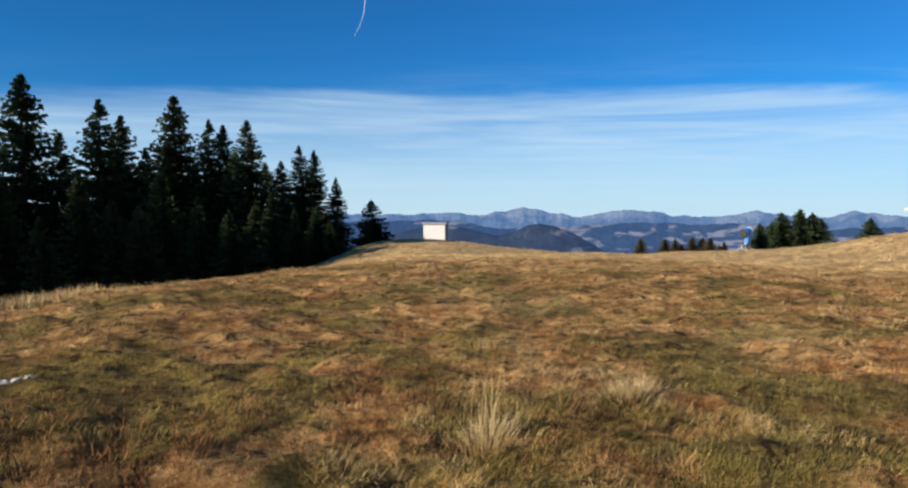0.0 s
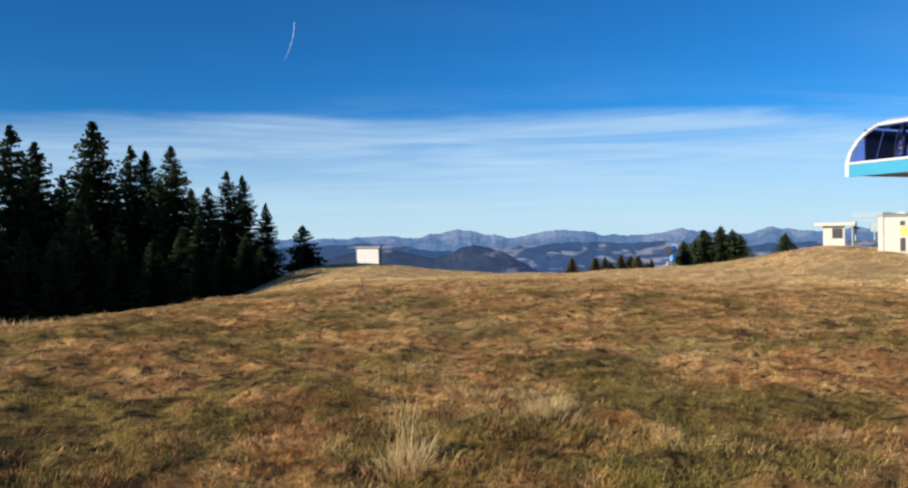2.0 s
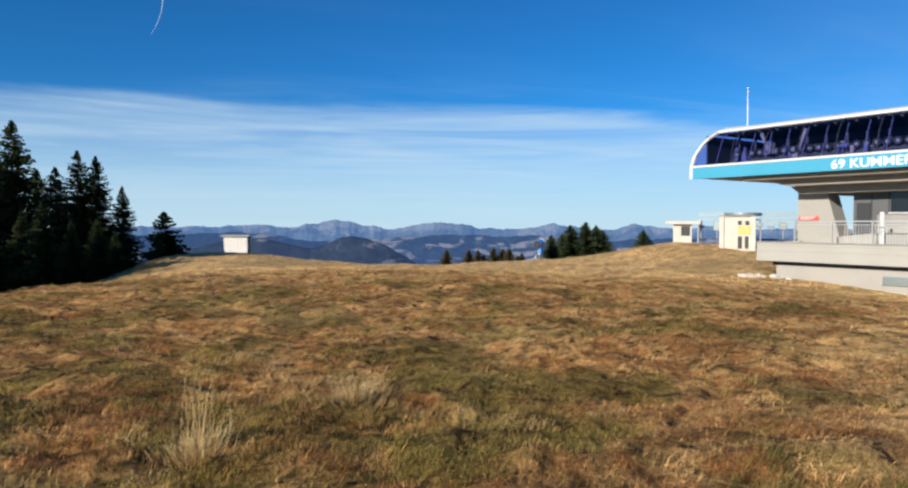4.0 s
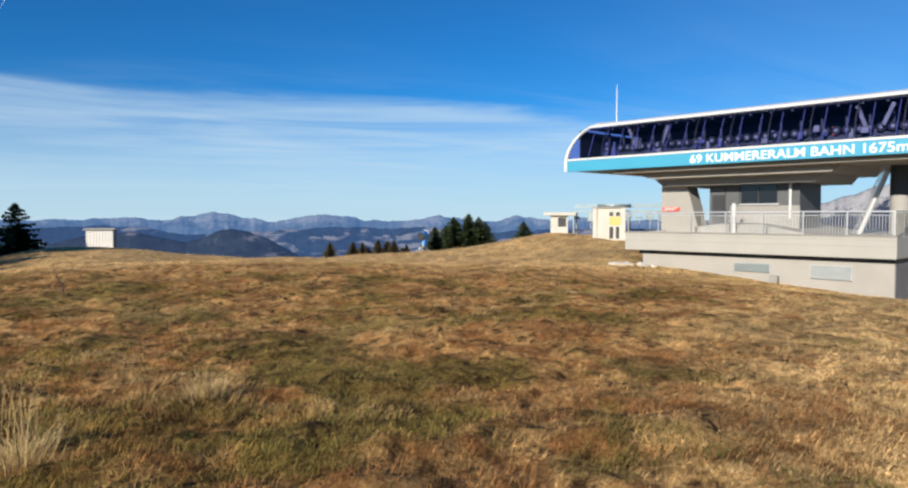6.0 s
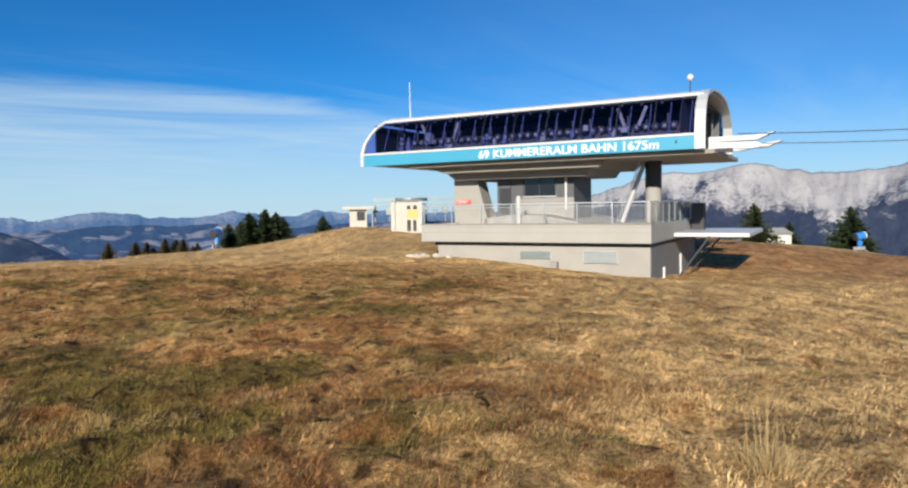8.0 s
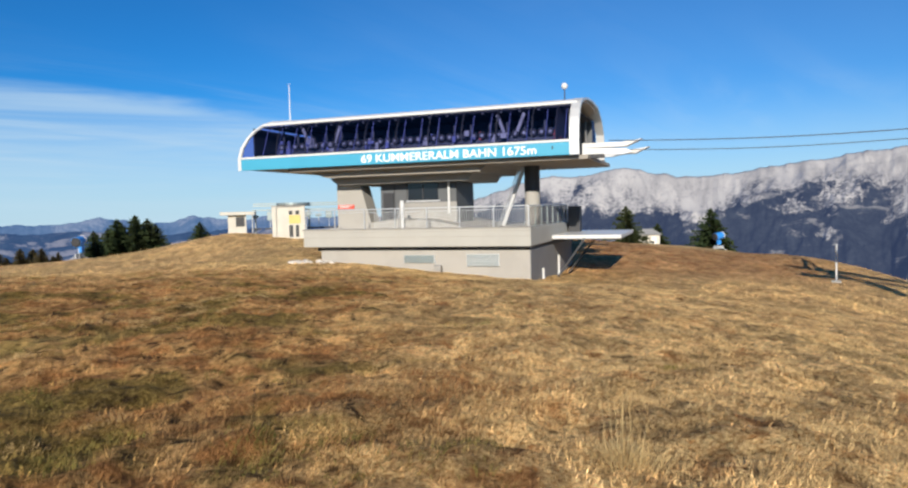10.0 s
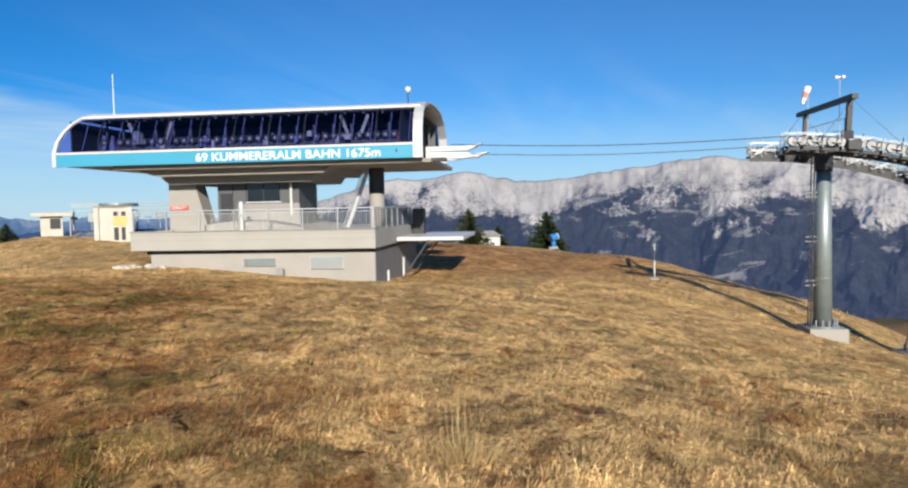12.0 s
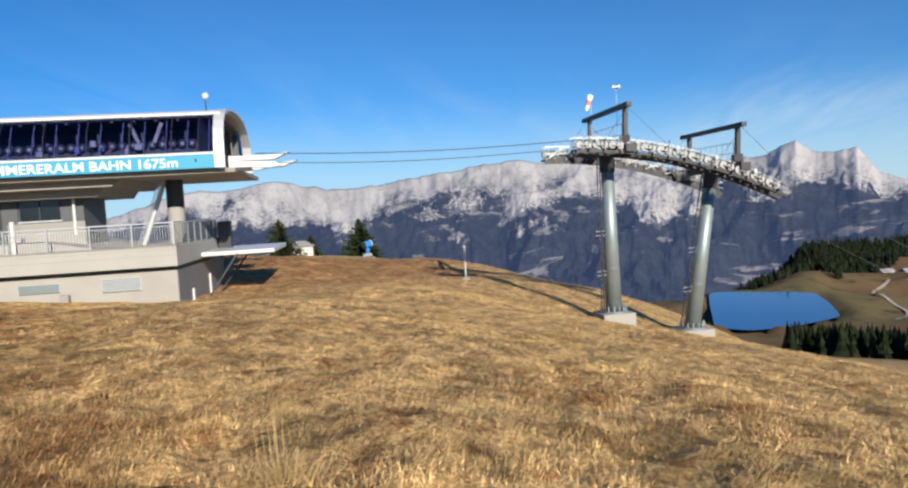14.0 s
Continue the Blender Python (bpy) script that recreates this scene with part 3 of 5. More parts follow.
def cover_profile(inset=0.0):
    """The cover's outline across the line: upright glazing that curves over into a flat roof."""
    d, i = COVER_DEPTH, inset
    right = [(0.0 + i, 4.0), (0.0 + i, 4.72), (0.06 + i, 5.3), (0.24 + i, 5.85), (0.50 + i, 6.28 - i * 0.4), (0.90 + i, 6.62 - i * 0.8), (1.6 + i, 6.90 - i), (3.0, 7.12 - i), (4.75, 7.2 - i)]
    left = [(d - 2.6, 7.10 - i), (d - 1.1, 6.55 - i), (d - 0.12 - i, 5.75), (d - i, 5.2), (d - i, 4.72), (d - i, 4.0)]
    return right + left


def make_station():
    st = thing("lift_station", STATION, "chairlift station with blue fascia and dark glazing on concrete base", "lift station")
    # concrete base under the deck
    base = part("base", boxed(-14.6, -2.45, 0.40, 12.4, -4.2, -0.72, bevel=0.02), CONCRETE, st, "pale concrete basement walls")
    for x0, x1, z0, z1 in ((-5.85, -4.07, -1.56, -0.92), (-9.45, -7.65, -1.38, -0.97)):
        v = part("vent", boxed(x0, x1, 0.32, 0.42, z0, z1), SILVER, base, "grey louvred vent")
        for i in range(7):
            z = z0 + (i + 0.5) * (z1 - z0) / 7
            part("louvre", beam(bmesh.new(), (x0 + 0.03, 0.30, z), (x1 - 0.03, 0.30, z), 0.05, 0.02), GALV, v)
    # grey panel darkens the end wall in place of its shade
    part("end_cladding", boxed(-2.45, -2.41, 0.42, 12.38, -4.2, -0.74), END_GREY, base, "end wall panel painted grey for its shade")
    part("ledge", boxed(-7.6, -7.2, 0.0, 0.25, -2.2, -1.5, bevel=0.03), CONCRETE_DARK, base)
    # white boxes added for the lit slivers on the shaded end wall
    for y, z1 in ((3.2, -1.9), (7.6, -1.5)):
        part("post", boxed(-2.41, -2.32, y - 0.12, y + 0.12, -3.6, z1), WHITE, base)
    # deck slab with its deep front band
    deck = part("deck", boxed(-15.45, -2.29, -0.05, 12.9, -0.5, DECK_Z, bevel=0.02), DECK_PALE, st, "pale concrete deck slab")
    for z in (0.02, 0.30):
        part("board_joint", boxed(-15.42, -2.31, -0.058, -0.048, z, z + 0.016), CONCRETE_DARK, deck)
    # dark slab paints in the shade of the gap under the deck
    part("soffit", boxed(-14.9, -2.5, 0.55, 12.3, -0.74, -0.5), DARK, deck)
    part("coping", boxed(-15.5, -2.24, -0.10, 0.22, DECK_Z, DECK_Z + 0.06, bevel=0.015), CONCRETE_DARK, deck)
    part("ramp", prism(bmesh.new(), [(-15.2, 0.45), (-13.2, 0.62), (-10.2, 1.0), (-8.6, 0.95), (-6.0, 0.45)], 1.2, 9.6, "y"), CONCRETE, deck, "sloping concrete unloading ramp")
    part("side_slab", boxed(-2.28, 1.6, 5.2, 12.6, -0.40, -0.18, bevel=0.02), WHITE, st, "pale concrete side platform")
    part("brace", beam(bmesh.new(), (-2.2, 5.2, -2.9), (-0.4, 5.2, -0.36), 0.10, 0.10), DARK, st)
    part("brace", beam(bmesh.new(), (-2.2, 9.0, -2.9), (-0.2, 9.0, -0.36), 0.10, 0.10), DARK, st)
    part("cabinet", boxed(-2.2, -1.45, 9.9, 10.7, -0.20, 1.45, bevel=0.03), DARK, st, "dark grey control cabinet")
    # railings: along the front, then back along the right side
    rail = part("railing", beam(bmesh.new(), (-15.3, 0.05, 1.56), (-2.4, 0.05, 1.56), 0.06, 0.05), STEEL, st, "galvanised steel railing")
    part("mid_rail", beam(bmesh.new(), (-15.3, 0.05, 1.40), (-2.4, 0.05, 1.40), 0.03, 0.03), STEEL, rail)
    for i in range(8):
        x = -15.3 + i * 12.9 / 7
        part("railing_post", boxed(x - 0.03, x + 0.03, 0.02, 0.08, DECK_Z, 1.56), STEEL, rail)
    for i in range(70):
        x = -11.0 + i * 8.5 / 69
        part("bar", tubed((x, 0.05, DECK_Z + 0.08), (x, 0.05, 1.40), 0.010, sides=5), STEEL, rail)
    side = part("railing", beam(bmesh.new(), (-2.4, 0.05, 1.56), (-2.4, 10.6, 1.56), 0.06, 0.05), STEEL, st)
    for i in range(1, 8):
        y = i * 10.6 / 7
        part("railing_post", boxed(-2.43, -2.37, y - 0.03, y + 0.03, DECK_Z, 1.56), GALV, side)
    for i in range(60):
        y = 0.2 + i * 10.2 / 59
        part("bar", tubed((-2.4, y, DECK_Z + 0.08), (-2.4, y, 1.5), 0.012, sides=5), DARK, side)
    back = part("railing", beam(bmesh.new(), (-15.3, 10.7, 1.56), (-2.4, 10.7, 1.56), 0.06, 0.05), DARK, st)
    for i in range(80):
        x = -15.2 + i * 12.7 / 79
        part("bar", tubed((x, 10.7, DECK_Z + 0.08), (x, 10.7, 1.5), 0.014, sides=5), DARK, back)
    # the sloping concrete pier and the slim column that carry the roof
    bm = bmesh.new()
    outline = [(-14.9, 0.45), (-12.6, 0.45), (-13.35, 3.1), (-14.9, 3.1)]
    part("pier", prism(bm, outline, 3.0, 4.2, "y"), CONCRETE, st, "tapered concrete pier")
    pier_sign = part("sign", boxed(-14.85, -13.75, 2.955, 2.995, 1.62, 1.86), RED, st, "small red notice board")
    for i in range(3):
        part("writing", boxed(-14.75, -13.9 - 0.1 * i, 2.945, 2.955, 1.80 - i * 0.06, 1.82 - i * 0.06), LETTER, pier_sign)
    part("column", tubed((-3.25, 4.6, DECK_Z), (-3.25, 4.6, 2.35), 0.43, sides=24), CONCRETE, st, "round concrete column")
    # the roof's shadow on the column is painted as this dark top
    part("column_sleeve", tubed((-3.25, 4.6, 2.35), (-3.25, 4.6, 3.9), 0.44, sides=24), DARK, st, "column top painted dark for the roof's shadow")
    strut = part("strut", tubed((-5.0, 4.6, DECK_Z), (-3.7, 4.6, 3.8), 0.12, sides=14), SILVER, st, "slanting silver steel strut")
    for s in (-0.20, 0.20):
        part("ladder_rail", tubed((-5.15, 4.2 + s, DECK_Z), (-3.85, 4.2 + s, 3.75), 0.02, sides=6), STEEL, strut)
    for i in range(12):
        f = (i + 0.5) / 12
        x, z = -5.15 + 1.3 * f, DECK_Z + (3.75 - DECK_Z) * f
        part("rung", tubed((x, 4.0, z), (x, 4.4, z), 0.014, sides=5), STEEL, strut)
    # operators' room
    room = part("operators_room", boxed(-12.1, -7.35, 3.2, 6.4, DECK_Z, 3.2, bevel=0.02), GREY, st, "grey panelled operators' room")
    for x in (-11.2, -10.4):
        part("panel_joint", boxed(x - 0.02, x + 0.02, 3.17, 3.2, DECK_Z, 3.1), DARK, room)
    part("window_pane", boxed(-10.3, -8.45, 3.14, 3.19, 2.02, 3.0), GLASS_DARK, room, "dark window of the operators' room")
    part("window_sill", boxed(-10.4, -8.35, 3.08, 3.19, 1.94, 2.01), SILVER, room)
    part("window_frame", boxed(-9.4, -9.34, 3.10, 3.15, 2.02, 3.0), DARK, room)
    part("door", boxed(-11.9, -11.25, 3.12, 3.19, DECK_Z + 0.02, 2.5), DARK, room, "dark steel door")
    part("room_base", boxed(-10.9, -7.3, 3.10, 3.18, DECK_Z, 1.9), CONCRETE_DARK, room)
    part("pipe", tubed((-7.75, 3.05, 1.2), (-7.75, 3.05, 3.0), 0.07, sides=10), WHITE, room)
    part("bollard", tubed((-9.72, 0.9, DECK_Z), (-9.72, 0.9, 2.0), 0.10, sides=12), WHITE, st, "white post on the deck")
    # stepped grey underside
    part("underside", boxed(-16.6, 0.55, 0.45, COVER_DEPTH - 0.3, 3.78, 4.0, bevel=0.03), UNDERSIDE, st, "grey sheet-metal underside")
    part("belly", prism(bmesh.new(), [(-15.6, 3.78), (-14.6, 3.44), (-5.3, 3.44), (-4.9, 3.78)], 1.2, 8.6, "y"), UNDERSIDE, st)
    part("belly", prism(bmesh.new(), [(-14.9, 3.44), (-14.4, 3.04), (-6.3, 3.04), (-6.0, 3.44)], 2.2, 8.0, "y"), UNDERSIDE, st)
    # the cover: blue band, white strips, glazing, flat roof, and the white end hoops
    x0, x1 = -19.0, -0.25
    band = part("fascia", boxed(x0 - 0.55, x1, -0.02, 0.10, 4.0, 4.64, bevel=0.01), BLUE, st, "light blue fascia band")
    lettering("69 KUMMERERALM BAHN 1675m", 0.60, LETTER, band, -6.80, -0.045, 4.31, stretch=1.13)
    part("fascia_mark", boxed(-1.16, -1.08, -0.03, -0.02, 4.30, 4.46), DARK, band)
    part("trim_strip", boxed(x0 - 0.55, x1, -0.05, 0.10, 4.64, 4.76, bevel=0.015), WHITE, st, "white strip above the fascia")
    part("fascia", boxed(x0 - 0.55, x1, COVER_DEPTH - 0.10, COVER_DEPTH + 0.02, 4.0, 4.64), BLUE, st)
    part("trim_strip", boxed(x0 - 0.55, x1, COVER_DEPTH - 0.10, COVER_DEPTH + 0.05, 4.64, 4.76), WHITE, st)
    roof = part("roof", prism(bmesh.new(), [(0.90, 6.60), (0.95, 6.70), (1.6, 6.92), (3.0, 7.14), (4.75, 7.22), (6.5, 7.14), (7.9, 6.92), (8.55, 6.70), (8.6, 6.60), (7.9, 6.8), (4.75, 7.08), (1.6, 6.8)], -18.45, 0.0), WHITE, st, "flat white roof")
    part("eaves_strip", boxed(-18.5, 0.0, 0.84, 1.06, 6.60, 6.74, bevel=0.02), WHITE, roof)
    # dark sheets added at both ends to stand for the cover's unlit inside
    part("end_wall", boxed(-18.98, -18.9, 0.55, COVER_DEPTH - 0.75, 4.06, 6.45), DARK, st, "dark sheet added for the shade inside the cover")
    part("entry_wall", prism(bmesh.new(), cover_profile(0.06), -1.00, -0.94), RUBBER, st, "black sheet added for the shade behind the rope entry")
    for i in range(3):
        y = 1.9 + i * 2.6
        part("slat", boxed(-0.60, -0.54, y, y + 0.16, 4.12, 6.5), END_GREY, st, "grey strip curtain at the rope entry")
    # two more added sheets keep ceiling and back as dark as in shade
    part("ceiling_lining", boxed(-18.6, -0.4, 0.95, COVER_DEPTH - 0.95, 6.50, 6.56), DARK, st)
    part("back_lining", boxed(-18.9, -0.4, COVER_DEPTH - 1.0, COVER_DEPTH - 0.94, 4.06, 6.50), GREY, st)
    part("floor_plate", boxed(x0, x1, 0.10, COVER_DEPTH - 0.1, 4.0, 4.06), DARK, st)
    glass_rows = [(0.0, 4.76), (0.06, 5.3), (0.24, 5.85), (0.50, 6.28), (0.88, 6.60)]
    for front in (True, False):
        for i in range(10):
            a, b = x0 + 0.05 + i * (x1 - x0 - 0.1) / 10, x0 + 0.05 + (i + 1) * (x1 - x0 - 0.1) / 10
            bm = bmesh.new()
            rows = []
            for y, z in glass_rows:
                y = y if front else COVER_DEPTH - y
                left = a - (0.45 - (z - 4.76) * 0.02 if i == 0 else 0) + (0.95 * ((z - 4.76) / 1.8) ** 1.6 if i == 0 else 0)
                rows.append((bm.verts.new((left, y, z)), bm.verts.new((b - 0.012, y, z))))
            for p, q in zip(rows, rows[1:]):
                bm.faces.new((p[0], p[1], q[1], q[0]))
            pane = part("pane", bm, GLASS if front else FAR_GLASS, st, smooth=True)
            pane.visible_shadow = False
            if i:
                for p, q in zip(glass_rows, glass_rows[1:]):
                    ys = [(c if front else COVER_DEPTH - c) for c in (p[0], q[0])]
                    part("mullion", beam(bmesh.new(), (a, ys[0] + (0.04 if front else -0.04), p[1]), (a, ys[1] + (0.04 if front else -0.04), q[1]), 0.05, 0.05), DARK, pane)
    # machinery seen through the glazing: drive beams, tyre rows, the bullwheel and a red girder
    part("drive_beam", boxed(-18.0, -1.0, 1.6, 1.9, 4.95, 5.15), GREY, st)
    part("drive_beam", boxed(-18.0, -1.0, 7.6, 7.9, 4.95, 5.15), GREY, st)
    part("girder", boxed(-7.0, -1.2, 2.6, 2.8, 4.75, 5.05), RED, st, "red painted girder")
    part("girder", boxed(-17.0, -1.0, 3.8, 4.1, 5.95, 6.25), GREY, st)
    part("girder", boxed(-17.0, -1.0, 5.6, 5.9, 5.95, 6.25), GREY, st)
    for row in (1.45, 7.7):
        for i in range(36):
            x = -17.6 + i * 0.46
            tyre = part("drive_tyre", tubed((x, row - 0.08, 5.35), (x, row + 0.08, 5.35), 0.20, sides=10), RUBBER, st)
            part("rim", tubed((x, row - 0.095, 5.35), (x, row + 0.095, 5.35), 0.09, sides=8), PALE_STEEL, tyre)
    for i in range(17):
        x = -18.0 + i
        part("frame_post", beam(bmesh.new(), (x, 2.2, 4.06), (x + random.uniform(-0.1, 0.1), 2.2, 6.6), 0.09, 0.09), GREY, st)
        part("crossbeam", beam(bmesh.new(), (x, 1.0, 6.45), (x, 8.5, 6.45), 0.10, 0.12), GREY, st)
    for x, lean in ((-15.6, -0.4), (-13.9, 0.35), (-3.9, -0.35), (-3.2, 0.4)):
        part("hanger_arm", beam(bmesh.new(), (x, 1.2, 5.4), (x + lean, 1.2, 6.35), 0.16, 0.10), PALE_STEEL, st, "pale steel chair hanger")
    rng = random.Random(31)
    for i in range(46):
        x, y, z = rng.uniform(-17.8, -1.2), rng.uniform(1.0, 2.4), rng.uniform(4.7, 5.35)
        w, h = rng.uniform(0.08, 0.35), rng.uniform(0.15, 0.6)
        part("machine_part", boxed(x, x + w, y, y + 0.2, z, z + h, bevel=0.01), (BLUE_GREY, PALE_STEEL, BLUE_GREY, RED)[i % 4 if x > -8 else i % 3], st)
    for i in range(19):
        x = -18.2 + i * 0.98
        part("glazing_rib", tubed((x, 0.30, 4.8), (x + 0.03, 0.95, 6.4), 0.022, sides=6), BLUE_GREY, st)
    wheel = part("bullwheel", tubed((-14.5, 4.75, 5.35), (-14.5, 4.75, 5.6), 2.9, sides=40), DARK, st, "large horizontal bullwheel")
    part("hub", tubed((-14.5, 4.75, 5.2), (-14.5, 4.75, 5.9), 0.5, sides=16), GREY, wheel)
    part("motor", boxed(-12.0, -9.8, 4.0, 5.6, 5.0, 6.0, bevel=0.08), GREY, st)
    # white hoops at both ends
    for side_x, w0, w1 in ((-0.28, 0.0, 0.48), (-19.02, -0.1, 0.1)):
        outer, inner = cover_profile(-0.05), cover_profile(0.07)
        bm = bmesh.new()
        if side_x > -1:
            lean = [0.0] * len(outer)
        else:
            lean = [(-0.55 + 1.05 * (max(z - 4.7, 0) / 2.0) ** 1.6) for _, z in outer]
        rings = [[bm.verts.new((side_x + w + e, y, z)) for (y, z), e in zip(o, lean)] for o, w in ((outer, w0), (outer, w1), (inner, w1), (inner, w0))]
        for p, q in zip(rings, rings[1:] + rings[:1]):
            for i in range(len(p) - 1):
                bm.faces.new((p[i], p[i + 1], q[i + 1], q[i]))
        for e in (0, -1):
            bm.faces.new([r[e] for r in rings])
        bmesh.ops.recalc_face_normals(bm, faces=bm.faces)
        part("end_hoop", bm, SILVER if side_x > -1 else WHITE, st, "silver-white rounded end hoop")
    # rope entry: white guide beams and dark trumpet below them
    part("entry_beam", prism(bmesh.new(), [(0.0, 4.45), (2.2, 4.45), (3.0, 4.8), (2.7, 4.75), (2.0, 4.68), (0.0, 4.70)], 2.2, 2.8, "y"), WHITE, st, "white rope entry beam")
    part("entry_beam", prism(bmesh.new(), [(0.0, 4.05), (1.4, 3.95), (2.6, 4.15), (2.2, 4.35), (0.0, 4.45)], 2.2, 2.7, "y"), SILVER, st)
    part("entry_beam", prism(bmesh.new(), [(0.0, 4.45), (2.2, 4.45), (3.0, 4.8), (2.7, 4.75), (2.0, 4.68), (0.0, 4.70)], 7.6, 8.3, "y"), WHITE, st)
    part("entry_guard", boxed(0.2, 1.2, 1.35, 1.75, 3.86, 4.06, bevel=0.03), DARK, st)
    # aerials on the roof
    part("antenna", tubed((-17.35, 2.0, 6.6), (-17.35, 2.0, 9.15), 0.035, 0.02, sides=8), WHITE, st, "thin white rod antenna")
    mast = part("lamp_mast", tubed((-0.75, 1.5, 6.7), (-0.75, 1.5, 7.5), 0.03, sides=8), DARK, st)
    bm = bmesh.new()
    bmesh.ops.create_uvsphere(bm, u_segments=16, v_segments=10, radius=0.17, matrix=pose(-0.75, 1.5, 7.6))
    part("dome", bm, WHITE, mast, "white radar dome", smooth=True)
    return st


BLUE_GREY = material("blue_grey_paint", worn((0.15, 0.17, 0.34), 0.6, 2.0, 12.0), 0.6)
GLASS_DARK = material("dark_window_glass", lambda n, p: ((0.012, 0.014, 0.018), None), 0.06)
make_station()

# ---- the two pylons at the hill's edge and the ropes ----
LINE = Vector((0.334, -0.943, 0))      # along the ropes, down to the valley
CROSS = Vector((0.943, 0.334, 0))      # across the line, away from the meadow
GAUGE = 3.2
P1, P2 = Vector((41.6, -1.95, -5.65)), Vector((43.3, -6.45, -7.0))


HEAD_1 = P1


def rope_height(s):
    """The ropes' height along the line, from the first pylon."""
    if s < -3:
        return 4.55 + 0.006 * (-3 - s)
    t = min(s, 9.5) + 3
    return 4.55 - 0.021 * t * t - (max(s - 9.5, 0) * 0.53)


def on_line(s, across):
    p = HEAD_1 + LINE * s + CROSS * across
    return Vector((p.x, p.y, rope_height(s)))


def make_pylon(foot, top_shift, s0, head_z, label):
    """A leaning steel tube with ladder, crossarm and lifting frame; s0: its place along the line."""
    th = thing("lift_pylon", Matrix.Translation(foot), label, "pylon", "lift pylons")
    top = Vector((foot.x, foot.y, 0)) + LINE * top_shift
    top.z = head_z
    up = (top - foot)
    footing = part("footing", boxed(-0.95, 0.95, -0.95, 0.95, -1.2, 0.55, bevel=0.04), CONCRETE, th, "pale concrete footing")
    footing.matrix_local = pose(0, 0, 0, 0, 0, -70.5)
    a, b = Vector((0, 0, 0.55)), up
    part("shaft", tubed(a, b, 0.47, 0.34, sides=28), GALV, th, "tapered galvanised steel tube", smooth=True)
    part("flange", tubed(a, a + Vector((0, 0, 0.08)), 0.80, sides=28), GALV, th)
    for i in range(14):
        c = 2 * math.pi * i / 14
        part("bolt", tubed((0.70 * math.cos(c), 0.70 * math.sin(c), 0.63), (0.70 * math.cos(c), 0.70 * math.sin(c), 0.95), 0.035, sides=6), STEEL, th)
    for f in (0.28, 0.52, 0.76):
        p = a.lerp(b, f)
        part("weld_ring", tubed(p - up.normalized() * 0.02, p + up.normalized() * 0.02, 0.48 - 0.13 * f, sides=28), GALV, th)
    # ladder on the uphill side, with its dark safety rail
    off = -LINE * 0.72 - CROSS * 0.2
    for w in (-0.2, 0.2):
        part("ladder_rail", tubed(a + off + CROSS * w, b + off * 0.8 + CROSS * w, 0.035, sides=6), DARK, th)
    for i in range(26):
        p = a.lerp(b, (i + 0.5) / 26) + off * (1 - 0.2 * i / 26)
        part("rung", tubed(p - CROSS * 0.2, p + CROSS * 0.2, 0.016, sides=5), STEEL, th)
    for f in (0.25, 0.5, 0.75):
        p = a.lerp(b, f)
        for k in (-0.12, 0.12):
            part("ladder_clamp", tubed(p + off * 1.35 + Vector((0, 0, k)), p + Vector((0, 0, k)), 0.03, sides=6), STEEL, th)
    # head: dark collar and crossarm
    part("head", tubed(b - up.normalized() * 1.1, b + up.normalized() * 0.2, 0.42, 0.46, sides=20), DARK, th, "dark steel pylon head")
    part("crossarm", beam(bmesh.new(), b - CROSS * (GAUGE + 0.35), b + CROSS * (GAUGE + 0.35), 0.42, 0.55), DARK, th, "dark steel crossarm")
    # lifting frame above the crossarm
    z = 2.25
    frame_part = part("lifting_frame", beam(bmesh.new(), b - CROSS * (GAUGE + 0.3) + Vector((0, 0, z)), b + CROSS * (GAUGE + 0.3) + Vector((0, 0, z)), 0.24, 0.28), DARK, th, "dark lifting frame")
    for s in (-1, 1):
        base = b + CROSS * s * (GAUGE - 0.5)
        part("upright", beam(bmesh.new(), base, base + Vector((0, 0, z)) + LINE * 0.1, 0.22, 0.24), DARK, frame_part)
        part("stay", tubed(b + CROSS * s * GAUGE + Vector((0, 0, z - 0.1)), b + CROSS * s * GAUGE + LINE * 2.2, 0.010, sides=5), DARK, frame_part)
        part("stay", tubed(b + CROSS * s * GAUGE + Vector((0, 0, z - 0.1)), b + CROSS * s * GAUGE - LINE * 1.6, 0.010, sides=5), DARK, frame_part)
        part("winch", boxed(-0.35, 0.35, -0.25, 0.25, 0.0, 0.45, bevel=0.04), DARK, frame_part).matrix_local = Matrix.Translation(base + Vector((0, 0, 0.25)))
    for i in range(9):
        p = b + CROSS * (-2.4 + 0.6 * i)
        part("guard_post", tubed(p + Vector((0, 0, 0.25)), p + Vector((0, 0, 1.35)), 0.02, sides=5), STEEL, frame_part)
    for h in (0.8, 1.35):
        part("guard_rail", tubed(b - CROSS * 2.4 + Vector((0, 0, h)), b + CROSS * 2.4 + Vector((0, 0, h)), 0.018, sides=5), STEEL, frame_part)
    return th, b + foot


pylon_1, head_1 = make_pylon(P1, 0.0, 0.0, 4.05, "tall galvanised tube pylon with dark crossarm and windsock")
pylon_2, head_2 = make_pylon(P2, 1.65, 5.2, 2.75, "galvanised tube pylon leaning towards the valley")


